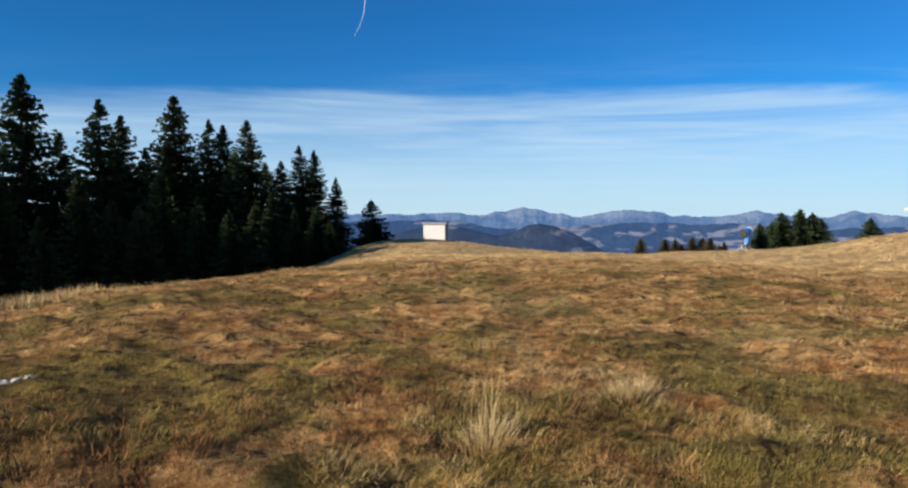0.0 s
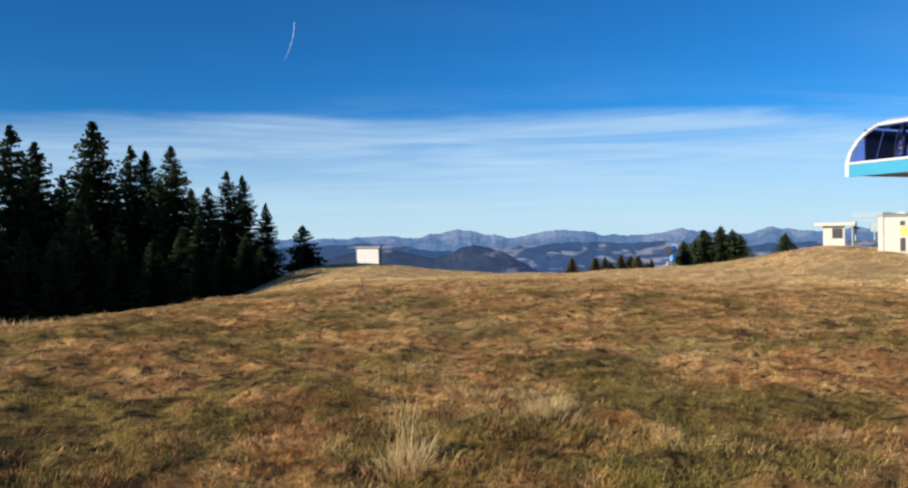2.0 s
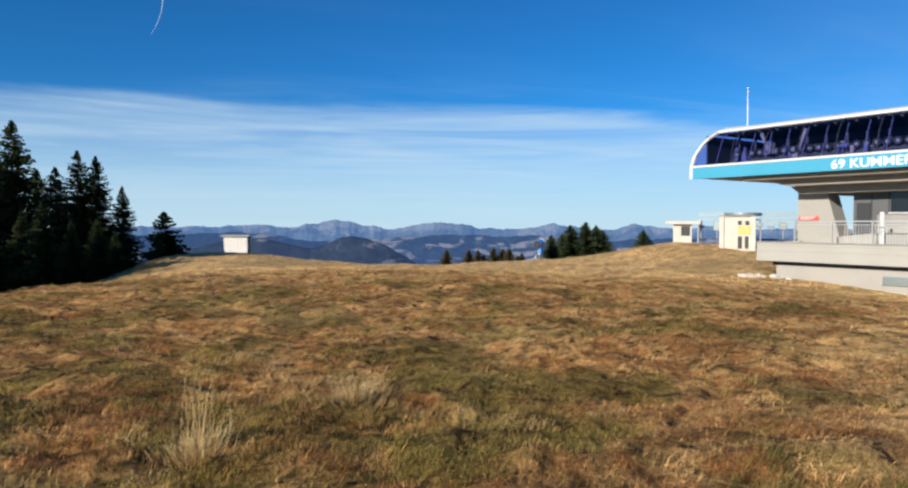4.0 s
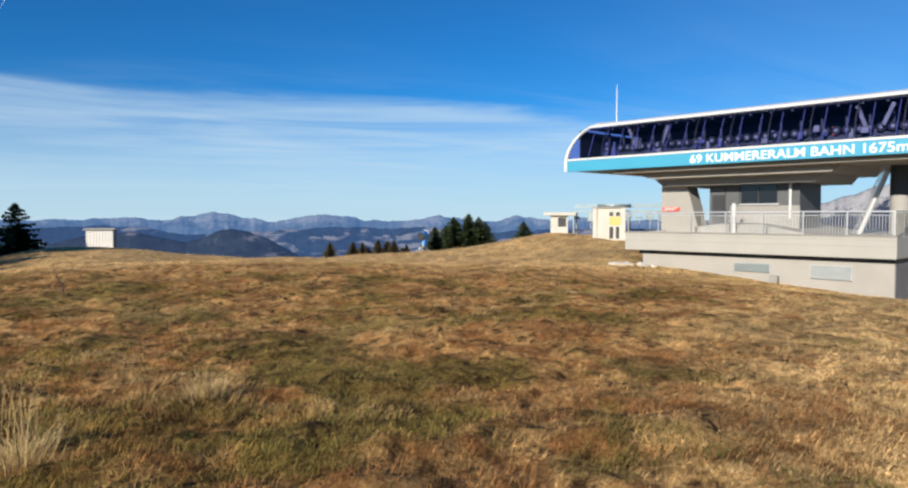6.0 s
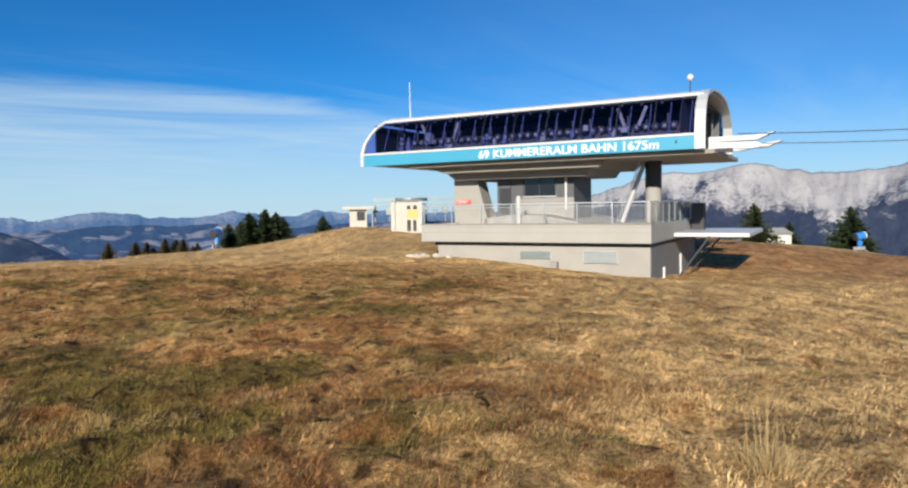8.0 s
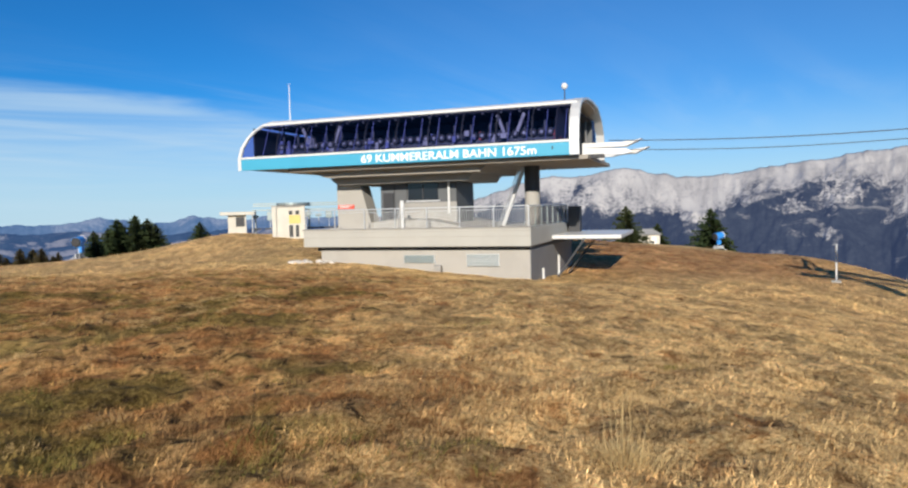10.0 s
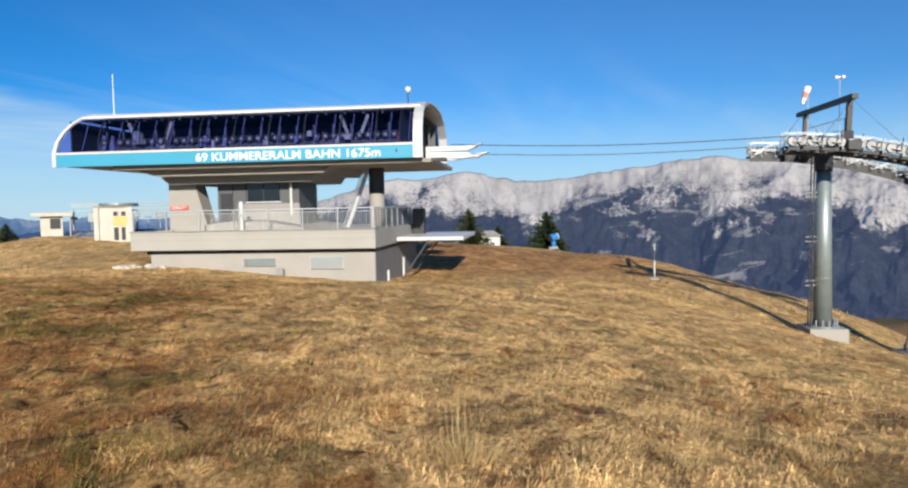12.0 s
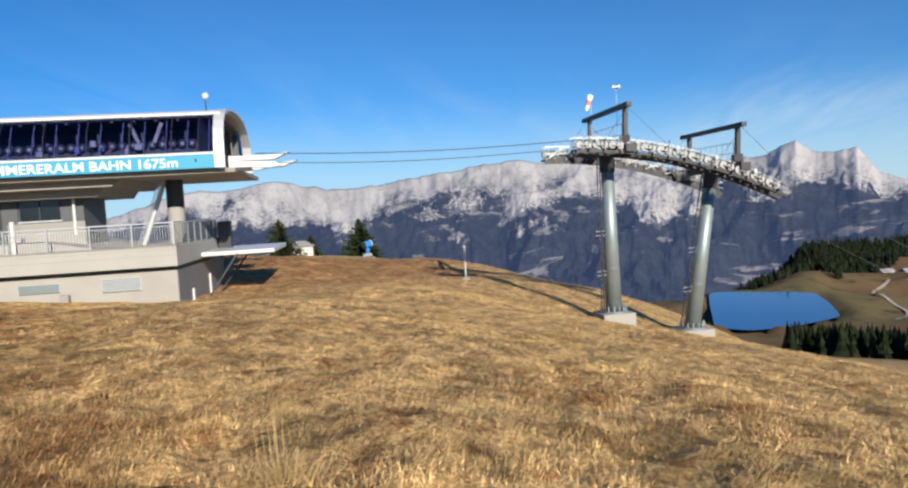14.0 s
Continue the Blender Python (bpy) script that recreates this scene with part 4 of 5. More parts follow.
def make_sheaves(across, start, end, label):
    """A long train of sheaves with its walkway, hung on the pylons' crossarms."""
    c0 = on_line((start + end) / 2, across)
    th = thing("sheave_train", Matrix.Translation(c0), label, "sheave train", "sheave trains")
    step = 0.44
    n = int((end - start) / step)
    for i in range(n):
        s = start + (i + 0.5) * step
        p = on_line(s, across) - c0 + Vector((0, 0, -0.22))
        w = part("sheave", tubed(p - CROSS * 0.07, p + CROSS * 0.07, 0.20, sides=14), PALE_STEEL, th)
        part("tyre", tubed(p - CROSS * 0.05, p + CROSS * 0.05, 0.225, sides=14), RUBBER, w)
        if i % 2 == 1:
            part("side_plate", boxed(-0.17, 0.17, -0.02, 0.02, -0.34, -0.16), (PALE_STEEL, DARK, STEEL)[i % 3], th).matrix_local = Matrix.Translation(p - CROSS * 0.17)
            part("line_bracket", tubed(p + Vector((0, 0, -0.3)), p + Vector((0, 0, 0.34 + 0.1 * (i % 3))) - CROSS * 0.22, 0.025, sides=5), (STEEL, DARK)[i // 2 % 2], th)
        if i % 3 == 1:
            part("grease_pan", boxed(-0.12, 0.12, -0.10, 0.10, -0.5, -0.34), DARK, th).matrix_local = Matrix.Translation(p)
        if i % 5 == 2:
            part("sensor_box", boxed(-0.09, 0.09, -0.07, 0.07, 0.12, 0.34), STEEL, th).matrix_local = Matrix.Translation(p - CROSS * 0.2)
        if i % 2 == 0 and i + 1 < n:
            q = on_line(s + step, across) - c0 + Vector((0, 0, -0.22))
            for side in (-0.13, 0.13):
                part("rocker", beam(bmesh.new(), p + CROSS * side + Vector((0, 0, -0.04)), q + CROSS * side + Vector((0, 0, -0.04)), 0.03, 0.16), PALE_STEEL, th)
        if i % 4 == 0 and i + 3 < n:
            q = on_line(s + 3 * step, across) - c0
            part("bogie", beam(bmesh.new(), p + Vector((0, 0, -0.3)) + LINE * 0.2, q + Vector((0, 0, -0.52)) - LINE * 0.2, 0.12, 0.20), DARK, th)
    # walkway with railing beside the sheaves
    side = CROSS * (0.62 if across < 0 else -0.62)
    m = 9
    for i in range(m):
        sa, sb = start + (end - start) * i / m, start + (end - start) * (i + 1) / m
        a, b = on_line(sa, across) - c0 + side, on_line(sb, across) - c0 + side
        part("grating", beam(bmesh.new(), a + Vector((0, 0, -0.62)), b + Vector((0, 0, -0.62)), 0.42, 0.04), DARK, th)
        part("main_beam", beam(bmesh.new(), a - side + Vector((0, 0, -0.58)), b - side + Vector((0, 0, -0.58)), 0.14, 0.22), DARK, th)
        for k in (-0.25, 0.25):
            part("rail", tubed(a + CROSS * k + Vector((0, 0, 0.2)), b + CROSS * k + Vector((0, 0, 0.2)), 0.02, sides=5), STEEL, th)
            part("rail", tubed(a + CROSS * k + Vector((0, 0, -0.2)), b + CROSS * k + Vector((0, 0, -0.2)), 0.016, sides=5), STEEL, th)
            part("lattice", tubed(a + CROSS * k + Vector((0, 0, -0.60)), b + CROSS * k + Vector((0, 0, 0.18)), 0.018, sides=5), STEEL, th)
            part("lattice", tubed(a + CROSS * k + Vector((0, 0, 0.18)), a.lerp(b, 0.5) + CROSS * k + Vector((0, 0, -0.60)), 0.018, sides=5), GALV, th)
            part("rail_post", tubed(a + CROSS * k + Vector((0, 0, -0.62)), a + CROSS * k + Vector((0, 0, 0.2)), 0.02, sides=5), STEEL, th)
    # rope catchers at the uphill end
    for k in range(3):
        p = on_line(start - 0.1 + 0.45 * k, across) - c0
        part("rope_catcher", tubed(p + Vector((0, 0, -0.1)) - CROSS * 0.3, p + Vector((0, 0, 0.45)) - CROSS * 0.3, 0.025, sides=5), STEEL, th)


make_sheaves(-GAUGE, -2.9, 8.9, "long train of pale sheaves with railed walkway")
make_sheaves(GAUGE, -2.9, 8.4, "long train of pale sheaves with railed walkway")


def make_rope(across, label):
    cu = bpy.data.curves.new("haul_rope", "CURVE")
    cu.dimensions, cu.bevel_depth, cu.bevel_resolution = "3D", 0.021, 2
    sp = cu.splines.new("POLY")
    s0 = -19.0
    ss = [s0 + (16.0 * i / 20) for i in range(21)] + [-3 + 0.5 * i for i in range(26)] + [14, 25, 45, 70]
    sp.points.add(len(ss) - 1)
    for p, s in zip(sp.points, ss):
        q = on_line(s, across)
        sag = -0.22 * math.sin(math.pi * (s - s0) / 16.0) if s < -3 else 0
        p.co = (q.x, q.y, q.z + sag, 1)
    cu.materials.append(DARK)
    me = bpy.data.meshes.new_from_object(bpy.data.objects.new("tmp", cu))
    ob = new("haul_rope", me)
    tagged(ob, label, "cable", "haul ropes")


make_rope(-GAUGE, "dark steel haul rope stretched from the station to the pylons")
make_rope(GAUGE, "dark steel haul rope stretched from the station to the pylons")


def make_windsock():
    base = head_1 + CROSS * (GAUGE - 1.0) + Vector((0, 0, 0.3))
    th = thing("windsock", Matrix.Translation(base), "red and white windsock hanging on a thin pole", "windsock")
    part("pole", tubed((0, 0, 0), (0, 0, 3.3), 0.025, sides=6), STEEL, th)
    cols = (LETTER, RED_SOCK, LETTER)
    for i in range(3):
        a = Vector((0, 0, 3.3)) - (Vector((0.05, 0, 0.9)) - LINE * -0.28) * (i / 3)
        b = Vector((0, 0, 3.3)) - (Vector((0.05, 0, 0.9)) - LINE * -0.28) * ((i + 1) / 3)
        part("sleeve", tubed(a, b, 0.20 - 0.04 * i, 0.16 - 0.04 * i, sides=12), cols[i], th)
    base = head_1 - CROSS * (GAUGE - 1.4) + Vector((0, 0, 0.3))
    th = thing("wind_gauge", Matrix.Translation(base), "small white wind gauge on a thin pole", "wind gauge")
    part("pole", tubed((0, 0, 0), (0, 0, 3.05), 0.02, sides=6), STEEL, th)
    bm = bmesh.new()
    for i in range(3):
        c = 2 * math.pi * i / 3
        bmesh.ops.create_uvsphere(bm, u_segments=8, v_segments=6, radius=0.09, matrix=pose(0.17 * math.cos(c), 0.17 * math.sin(c), 3.1))
    part("cups", bm, LETTER, th, smooth=True)


RED_SOCK = material("faded_red_cloth", worn((0.70, 0.26, 0.20), 0.9, 3.0, 20.0), 0.9)
make_windsock()

# ---- huts, snow cannons, posts ----
def make_white_box_hut():
    m = pose(-2.0, 78.5, on_land(-2.0, 78.5) - 0.1, 0, 0, -8)
    th = thing("utility_hut", m, "small white-boarded hut with a flat grey roof on the crest", "hut")
    w = part("wall", boxed(-1.32, 1.15, -0.9, 0.9, -0.5, 2.62, bevel=0.02), HUT_WOOD, th)
    for i in range(9):
        x = -1.2 + i * 0.28
        part("board_joint", boxed(x - 0.012, x + 0.012, -0.915, -0.9, 0.0, 2.57), CONCRETE_DARK, w)
    part("roof", boxed(-1.5, 1.35, -1.1, 1.1, 2.62, 2.80, bevel=0.02), ROOF_GREY, th)
    # the right wall is faced in dark grey, the others stay white
    part("side_boards", boxed(1.155, 1.2, -0.9, 0.9, -0.3, 2.62), DARK, th)


def make_drag_lift():
    """The old lift's top: a cream concrete hut, a machine frame on legs behind it and a small roofed stand."""
    g = on_land(40.4, 50.3)
    m = pose(40.1, 50.5, g, 0, 0, -38) @ Matrix.Diagonal((0.9, 0.9, 1, 1))
    th = thing("lift_hut", m, "cream concrete lift hut with faded yellow panel", "hut")
    part("wall", boxed(-1.55, 1.45, -1.3, 1.3, -1.0, 2.75, bevel=0.03), CREAM, th)
    part("panel", boxed(0.0, 1.1, -1.36, -1.305, 1.25, 2.0), YELLOW, th, "faded yellow panel")
    for x0, x1, z0, z1 in ((0.0, 0.35, 2.05, 2.4), (0.65, 1.0, 2.05, 2.4), (0.0, 0.38, 0.05, 1.1), (0.62, 0.95, 0.05, 1.1)):
        part("opening", boxed(x0, x1, -1.34, -1.302, z0, z1), DARK, th)
    part("corner_pier", boxed(-1.62, -1.2, -1.45, -1.0, -1.0, 2.75, bevel=0.03), CREAM, th)
    part("corner_pier", boxed(1.15, 1.55, -1.45, -1.0, -1.0, 2.75, bevel=0.03), CREAM, th)
    part("roof_edge", boxed(-1.65, 1.6, -1.45, 1.4, 2.75, 2.87, bevel=0.02), CONCRETE_DARK, th)
    m = pose(42.7, 53.2, on_land(42.7, 53.2), 0, 0, -38)
    th = thing("lift_machine", m, "grey steel machine frame of the old lift beside the cream hut", "lift machine")
    for x in (-3.6, -1.2, 1.5, 4.5):
        part("leg", tubed((x, 1.2, -1.5), (x, 1.2, 2.6), 0.09, sides=8), GALV, th)
    for z in (2.55, 2.95, 3.15):
        part("beam", beam(bmesh.new(), (-4.4 + z * 0.2, 1.2, z), (5.4 - z * 0.3, 1.2, z), 0.12, 0.10), GALV, th)
    for x in (-3.6, -2.2, 1.4, 2.4, 3.4, 4.6, 5.4):
        part("motor_box", boxed(x - 0.30, x + 0.30, 0.9, 1.5, 1.7 + 0.2 * math.sin(x), 2.2 + 0.2 * math.sin(x * 2), bevel=0.05), GALV, th, "grey machine casing")
        part("seat_bar", beam(bmesh.new(), (x - 0.5, 0.7, 0.75), (x + 0.5, 0.7, 0.75), 0.14, 0.22), DARK, th)
        part("hanger", tubed((x, 1.0, 0.8), (x, 1.0, 2.6), 0.03, sides=6), STEEL, th)
    part("wheel", tubed((0, 1.2, 3.0), (0, 1.2, 3.2), 1.6, sides=28), GALV, th, "flat return wheel")
    m = pose(38.6, 56.4, on_land(38.6, 56.4), 0, 0, -34) @ Matrix.Diagonal((1.1, 1.1, 1.25, 1))
    th = thing("attendant_stand", m, "small white stand with an overhanging flat roof", "hut")
    part("wall", boxed(-0.75, 0.75, -0.6, 0.6, -0.8, 1.55, bevel=0.02), CREAM, th)
    part("window", boxed(-0.1, 0.6, -0.63, -0.605, 0.7, 1.4), DARK, th)
    part("roof", boxed(-1.35, 1.45, -1.0, 1.0, 1.55, 1.80, bevel=0.03), CREAM, th)
    part("post", tubed((1.25, -0.8, -0.6), (1.25, -0.8, 1.55), 0.05, sides=8), STEEL, th)


def make_cabin():
    m = pose(97.3, 41.2, on_land(97.3, 41.2), 0, 0, -62)
    th = thing("cabin", m, "small cream cabin with a low hipped roof behind the crest", "hut")
    part("wall", boxed(-1.6, 1.6, -1.3, 1.3, -1.0, 1.55, bevel=0.02), CREAM, th)
    part("window", boxed(-0.9, -0.4, -1.33, -1.303, 0.5, 1.1), DARK, th)
    part("door", boxed(0.5, 1.1, -1.33, -1.303, -0.3, 1.2), HUT_WOOD, th)
    bm = bmesh.new()
    low = [bm.verts.new(c) for c in ((-1.95, -1.65, 1.5), (1.95, -1.65, 1.5), (1.95, 1.65, 1.5), (-1.95, 1.65, 1.5))]
    top = [bm.verts.new(c) for c in ((-0.7, 0, 2.3), (0.7, 0, 2.3))]
    for f in ((low[0], low[1], top[1], top[0]), (low[1], low[2], top[1]), (low[2], low[3], top[0], top[1]), (low[3], low[0], top[0])):
        bm.faces.new(f)
    bm.faces.new(low[::-1])
    part("roof", bm, ROOF_GREY, th)


def make_snow_cannon(x, y, turn, label, s=1.0):
    th = thing("snow_cannon", pose(x, y, on_land(x, y), 0, 0, turn), label, "snow cannon", "snow cannons")
    part("frame", beam(bmesh.new(), (-0.9 * s, 0, 0.35 * s), (1.0 * s, 0, 0.35 * s), 0.5 * s, 0.10), STEEL, th)
    for a, b in (((-0.9, -0.7), (-0.2, 0.0)), ((-0.9, 0.7), (-0.2, 0.0)), ((1.0, 0.6), (0.2, 0)), ((1.0, -0.6), (0.2, 0))):
        part("leg", tubed((a[0] * s, a[1] * s, -0.1), (b[0] * s, b[1] * s, 0.5 * s), 0.06 * s, sides=8), STEEL, th)
    part("pivot", tubed((0, 0, 0.4 * s), (0, 0, 1.5 * s), 0.14 * s, sides=10), STEEL, th)
    drum = part("drum", tubed((-0.6 * s, 0, 1.95 * s), (0.75 * s, 0, 2.2 * s), 0.62 * s, 0.50 * s, sides=24), CANNON_BLUE, th, "bright blue fan drum")
    part("nozzle_ring", tubed((0.72 * s, 0, 2.19 * s), (0.86 * s, 0, 2.22 * s), 0.55 * s, sides=24), WHITE, drum)
    part("fan_cover", tubed((-0.75 * s, 0, 1.92 * s), (-0.58 * s, 0, 1.95 * s), 0.45 * s, 0.62 * s, sides=20), DARK, drum)
    part("control_box", boxed(-0.5 * s, 0.1 * s, -0.55 * s, -0.2 * s, 0.75 * s, 1.45 * s, bevel=0.03), CANNON_BLUE, th)


make_white_box_hut()
make_drag_lift()
make_cabin()
make_snow_cannon(36.0, 85.0, 40, "blue snow cannon on a steel frame at the meadow's edge", 1.0)
make_snow_cannon(93.0, 29.6, -30, "blue snow cannon beside a spruce behind the crest", 0.85)


def make_marker_post():
    x, y = 52.7, 8.6
    th = thing("marker_post", pose(x, y, on_land(x, y), 0, 0, 10), "pale narrow slalom-style marker board on a post", "post")
    part("post", tubed((0, 0, -0.4), (0, 0, 2.5), 0.06, sides=8), STEEL, th)
    part("board", boxed(-0.20, 0.20, -0.05, 0.05, 0.40, 2.55, bevel=0.02), WHITE, th)
    part("foot", boxed(-0.3, 0.3, -0.3, 0.3, -0.4, 0.12, bevel=0.03), CONCRETE_DARK, th)


make_marker_post()


# ---- trees ----
def spruce_mesh(seed, height, spread, mat, dense=1.0):
    """Crown of many drooping sprays at uneven heights."""
    rng = np.random.RandomState(seed)
    tris = []
    low = height * 0.03
    count = int(height * 21 * dense)
    f = rng.uniform(0, 1, count) ** 0.95
    for fk in f:
        zc = low + fk * (height - low)
        length = (spread * (1 - fk) ** 0.88 * rng.uniform(0.45, 1.12) * (1.18 if rng.uniform() > 0.85 else 1.0) + 0.05)
        a = rng.uniform(0, 2 * math.pi)
        droop = (-0.25 + 0.75 * (1 - fk)) * length * rng.uniform(0.6, 1.3)
        way = np.array([math.cos(a), math.sin(a), 0.0])
        side = np.array([-way[1], way[0], 0.0])
        steps = 2 + int(length * 2.2)
        for s in range(steps):
            u = (s + rng.uniform(0.3, 1.0)) / steps
            c = way * length * u + np.array([0, 0, zc - droop * u ** 1.4 + 0.22 * length * max(u - 0.65, 0)])
            size = 0.45 + 0.75 * (1 - fk)
            w = (0.34 * length * (1 - u) + 0.20 * size) * rng.uniform(0.5, 1.2)
            for sign in (-1, 1, rng.uniform(-1, 1), rng.uniform(-0.5, 0.5)):
                tip = c + way * rng.uniform(0.1, 0.5) * (length / steps + 0.15) + side * sign * w + np.array([0, 0, -rng.uniform(0.05, 0.36) * size])
                k = rng.uniform(0.11, 0.26) * size
                tris += [c + side * k * 0.6 - way * k, c - side * k * 0.5 + way * k * 1.2 + np.array([0, 0, 0.05]), tip]
    for k in range(26):
        a = rng.uniform(0, 6.28)
        zz = height * (0.94 + 0.06 * k / 26)
        r = 0.34 * (1 - k / 28)
        tris += [np.array([0, 0, zz + 0.22]), np.array([0.05, 0.02, zz]), np.array([r * math.cos(a), r * math.sin(a), zz - 0.10])]
    verts = np.array(tris)
    return verts, np.arange(len(verts)).reshape(-1, 3)


def spruce(name, seed, height, spread, label, category, group, mat):
    th = thing(name, Matrix(), label, category, group)
    v, f = spruce_mesh(seed, height, spread, mat, 2.2 if height > 8 else 2.2)
    crown = mesh_from("crown", v, f, mat)
    crown.parent = th
    bm = bmesh.new()
    tube(bm, (0, 0, -1.0), (0.05, 0, height * 0.5), height * 0.016 + 0.05, height * 0.010 + 0.03, 9)
    tube(bm, (0.05, 0, height * 0.5), (0, 0, height * 0.985), height * 0.010 + 0.03, 0.015, 7)
    part("trunk", bm, BARK, th)
    return th


def plant_wood():
    """The dark spruce wood beyond the meadow's left edge."""
    rows = [  # bearing to the left, distance, height of the tip above level ground
        (36.5, 56, 10.2), (31.9, 58, 11.2), (29.6, 64, 7.8), (27.0, 60, 10.1), (25.6, 63, 9.3), (24.0, 66, 7.0), (21.9, 63, 11.2), (20.6, 68, 6.5),
        (19.4, 62, 9.2), (18.4, 64, 9.0), (16.6, 61, 9.1), (15.2, 68, 6.0), (14.0, 63, 5.9), (12.6, 62, 7.2), (11.4, 63, 6.9), (9.66, 65, 4.6), (41, 52, 11.5), (46, 50, 12.0), (34, 66, 9.5), (23, 56, 4.5), (14.8, 55, 3.0), (28.5, 54, 4.0), (33.5, 50, 4.2),
        (38.5, 63, 9.0), (35.2, 50, 1.5), (31, 49, 1.2), (26.4, 54, 2.4), (24.6, 54, 1.8), (20.4, 56, 2.6), (18, 55, 1.6), (16, 56, 2.4), (13.0, 57, 1.6), (11.3, 58, 1.8), (10.2, 60, 0.8), (22.5, 70, 8.0), (26.2, 72, 8.4), (17.5, 70, 7.0), (43.5, 45, 3.0), (39.5, 47, 2.5)]
    made = {}
    rng = random.Random(5)
    for i, (b, d, tip) in enumerate(rows):
        x, y = -math.sin(radians(b)) * d, math.cos(radians(b)) * d
        g = on_land(x, y) - 0.3
        h = tip - g
        key = i % 5
        if key not in made:
            made[key] = spruce("spruce", 20 + key, 16.0, 4.9 + 0.4 * (key % 3), "tall dark green spruce at the edge of the meadow", "tree", "spruces of the wood", NEEDLES)
            ob = made[key]
        else:
            ob = copy_thing(made[key], Matrix())
        k = h / 16.0
        ob.matrix_world = pose(x, y, g, 0, 0, rng.uniform(0, 360)) @ Matrix.Diagonal((k * rng.uniform(0.92, 1.15), k * rng.uniform(0.92, 1.15), k, 1))
    # a small spruce at the corner of the wood, and the undergrowth
    x, y = -8.3, 69.5
    ob = spruce("young_spruce", 31, 4.5, 2.6, "bushy young spruce at the end of the wood", "tree", "spruces of the wood", NEEDLES)
    ob.matrix_world = pose(x, y, on_land(x, y) - 0.2)


plant_wood()


def plant_far_trees():
    spots = [(46.8, 98.5, 5.6), (49.2, 98.0, 5.9), (51.2, 98.4, 5.4), (48.0, 100.0, 5.2), (52.6, 98.8, 4.6), (45.8, 99.2, 4.4), (50.2, 99.6, 5.2), (38.8, 87.5, 3.6), (65.0, 107.5, 5.0), (66.8, 108.3, 3.6),
             (91.8, 42.0, 5.4), (100.5, 41.0, 3.6), (95.6, 31.5, 5.6), (96.6, 31.0, 4.4)]
    first = None
    rng = random.Random(9)
    for i, (x, y, h) in enumerate(spots):
        if first is None:
            first = spruce("spruce", 40, 5.0, 3.3, "small spruce standing behind the meadow's crest", "tree", "spruces behind the crest", NEEDLES)
            ob = first
        else:
            ob = copy_thing(first, Matrix())
        g = on_land(x, y) - 0.2
        k = h / 5.0
        ob.matrix_world = pose(x, y, g, 0, 0, rng.uniform(0, 360)) @ Matrix.Diagonal((k, k, k, 1))
    # bare brown tips of larches that look over the crest
    first = None
    for i in range(11):
        b, d = -15.3 - 0.62 * i + rng.uniform(-0.25, 0.25), 128 + rng.uniform(-6, 10)
        if i in (1, 2):
            continue
        x, y = -math.sin(radians(b)) * d, math.cos(radians(b)) * d
        tip = 1.5 - d * math.tan(radians(rng.uniform(2.1, 2.75)))
        g = on_land(x, y) - 0.3
        if first is None:
            first = spruce("larch", 44, 8.0, 2.9, "brownish larch whose top shows over the crest", "tree", "larches over the crest", TWIGS)
            ob = first
        else:
            ob = copy_thing(first, Matrix())
        k = max(tip - g, 1.0) / 8.0
        w = k * rng.uniform(1.5, 2.1)
        ob.matrix_world = pose(x, y, g, 0, 0, rng.uniform(0, 360)) @ Matrix.Diagonal((w, w, k, 1))


plant_far_trees()


def forest(name, label, places, lo, hi, seed):
    """Far woods: one mesh of many jagged small conifers."""
    rng = np.random.RandomState(seed)
    verts, faces = [], []
    for x, y in places:
        z = on_land(x, y)
        h = rng.uniform(lo, hi)
        r = h * rng.uniform(0.16, 0.24)
        for k in range(5):
            f = k / 5
            zb = z + h * (0.08 + 0.82 * f)
            rb = r * (1 - f) * rng.uniform(0.8, 1.2) + 0.15
            n = 6
            i = len(verts)
            t0 = rng.uniform(0, 6.28)
            verts.append((x, y, zb + h * 0.34 * (1 - 0.4 * f)))
            for j in range(n):
                a = t0 + 2 * math.pi * j / n
                q = rb * rng.uniform(0.65, 1.25)
                verts.append((x + q * math.cos(a), y + q * math.sin(a), zb - rng.uniform(0, 0.06) * h))
            for j in range(n):
                faces.append((i, i + 1 + j, i + 1 + (j + 1) % n))
    ob = mesh_from(name, verts, faces, FAR_NEEDLES)
    return tagged(ob, label, "forest", kind="stuff")


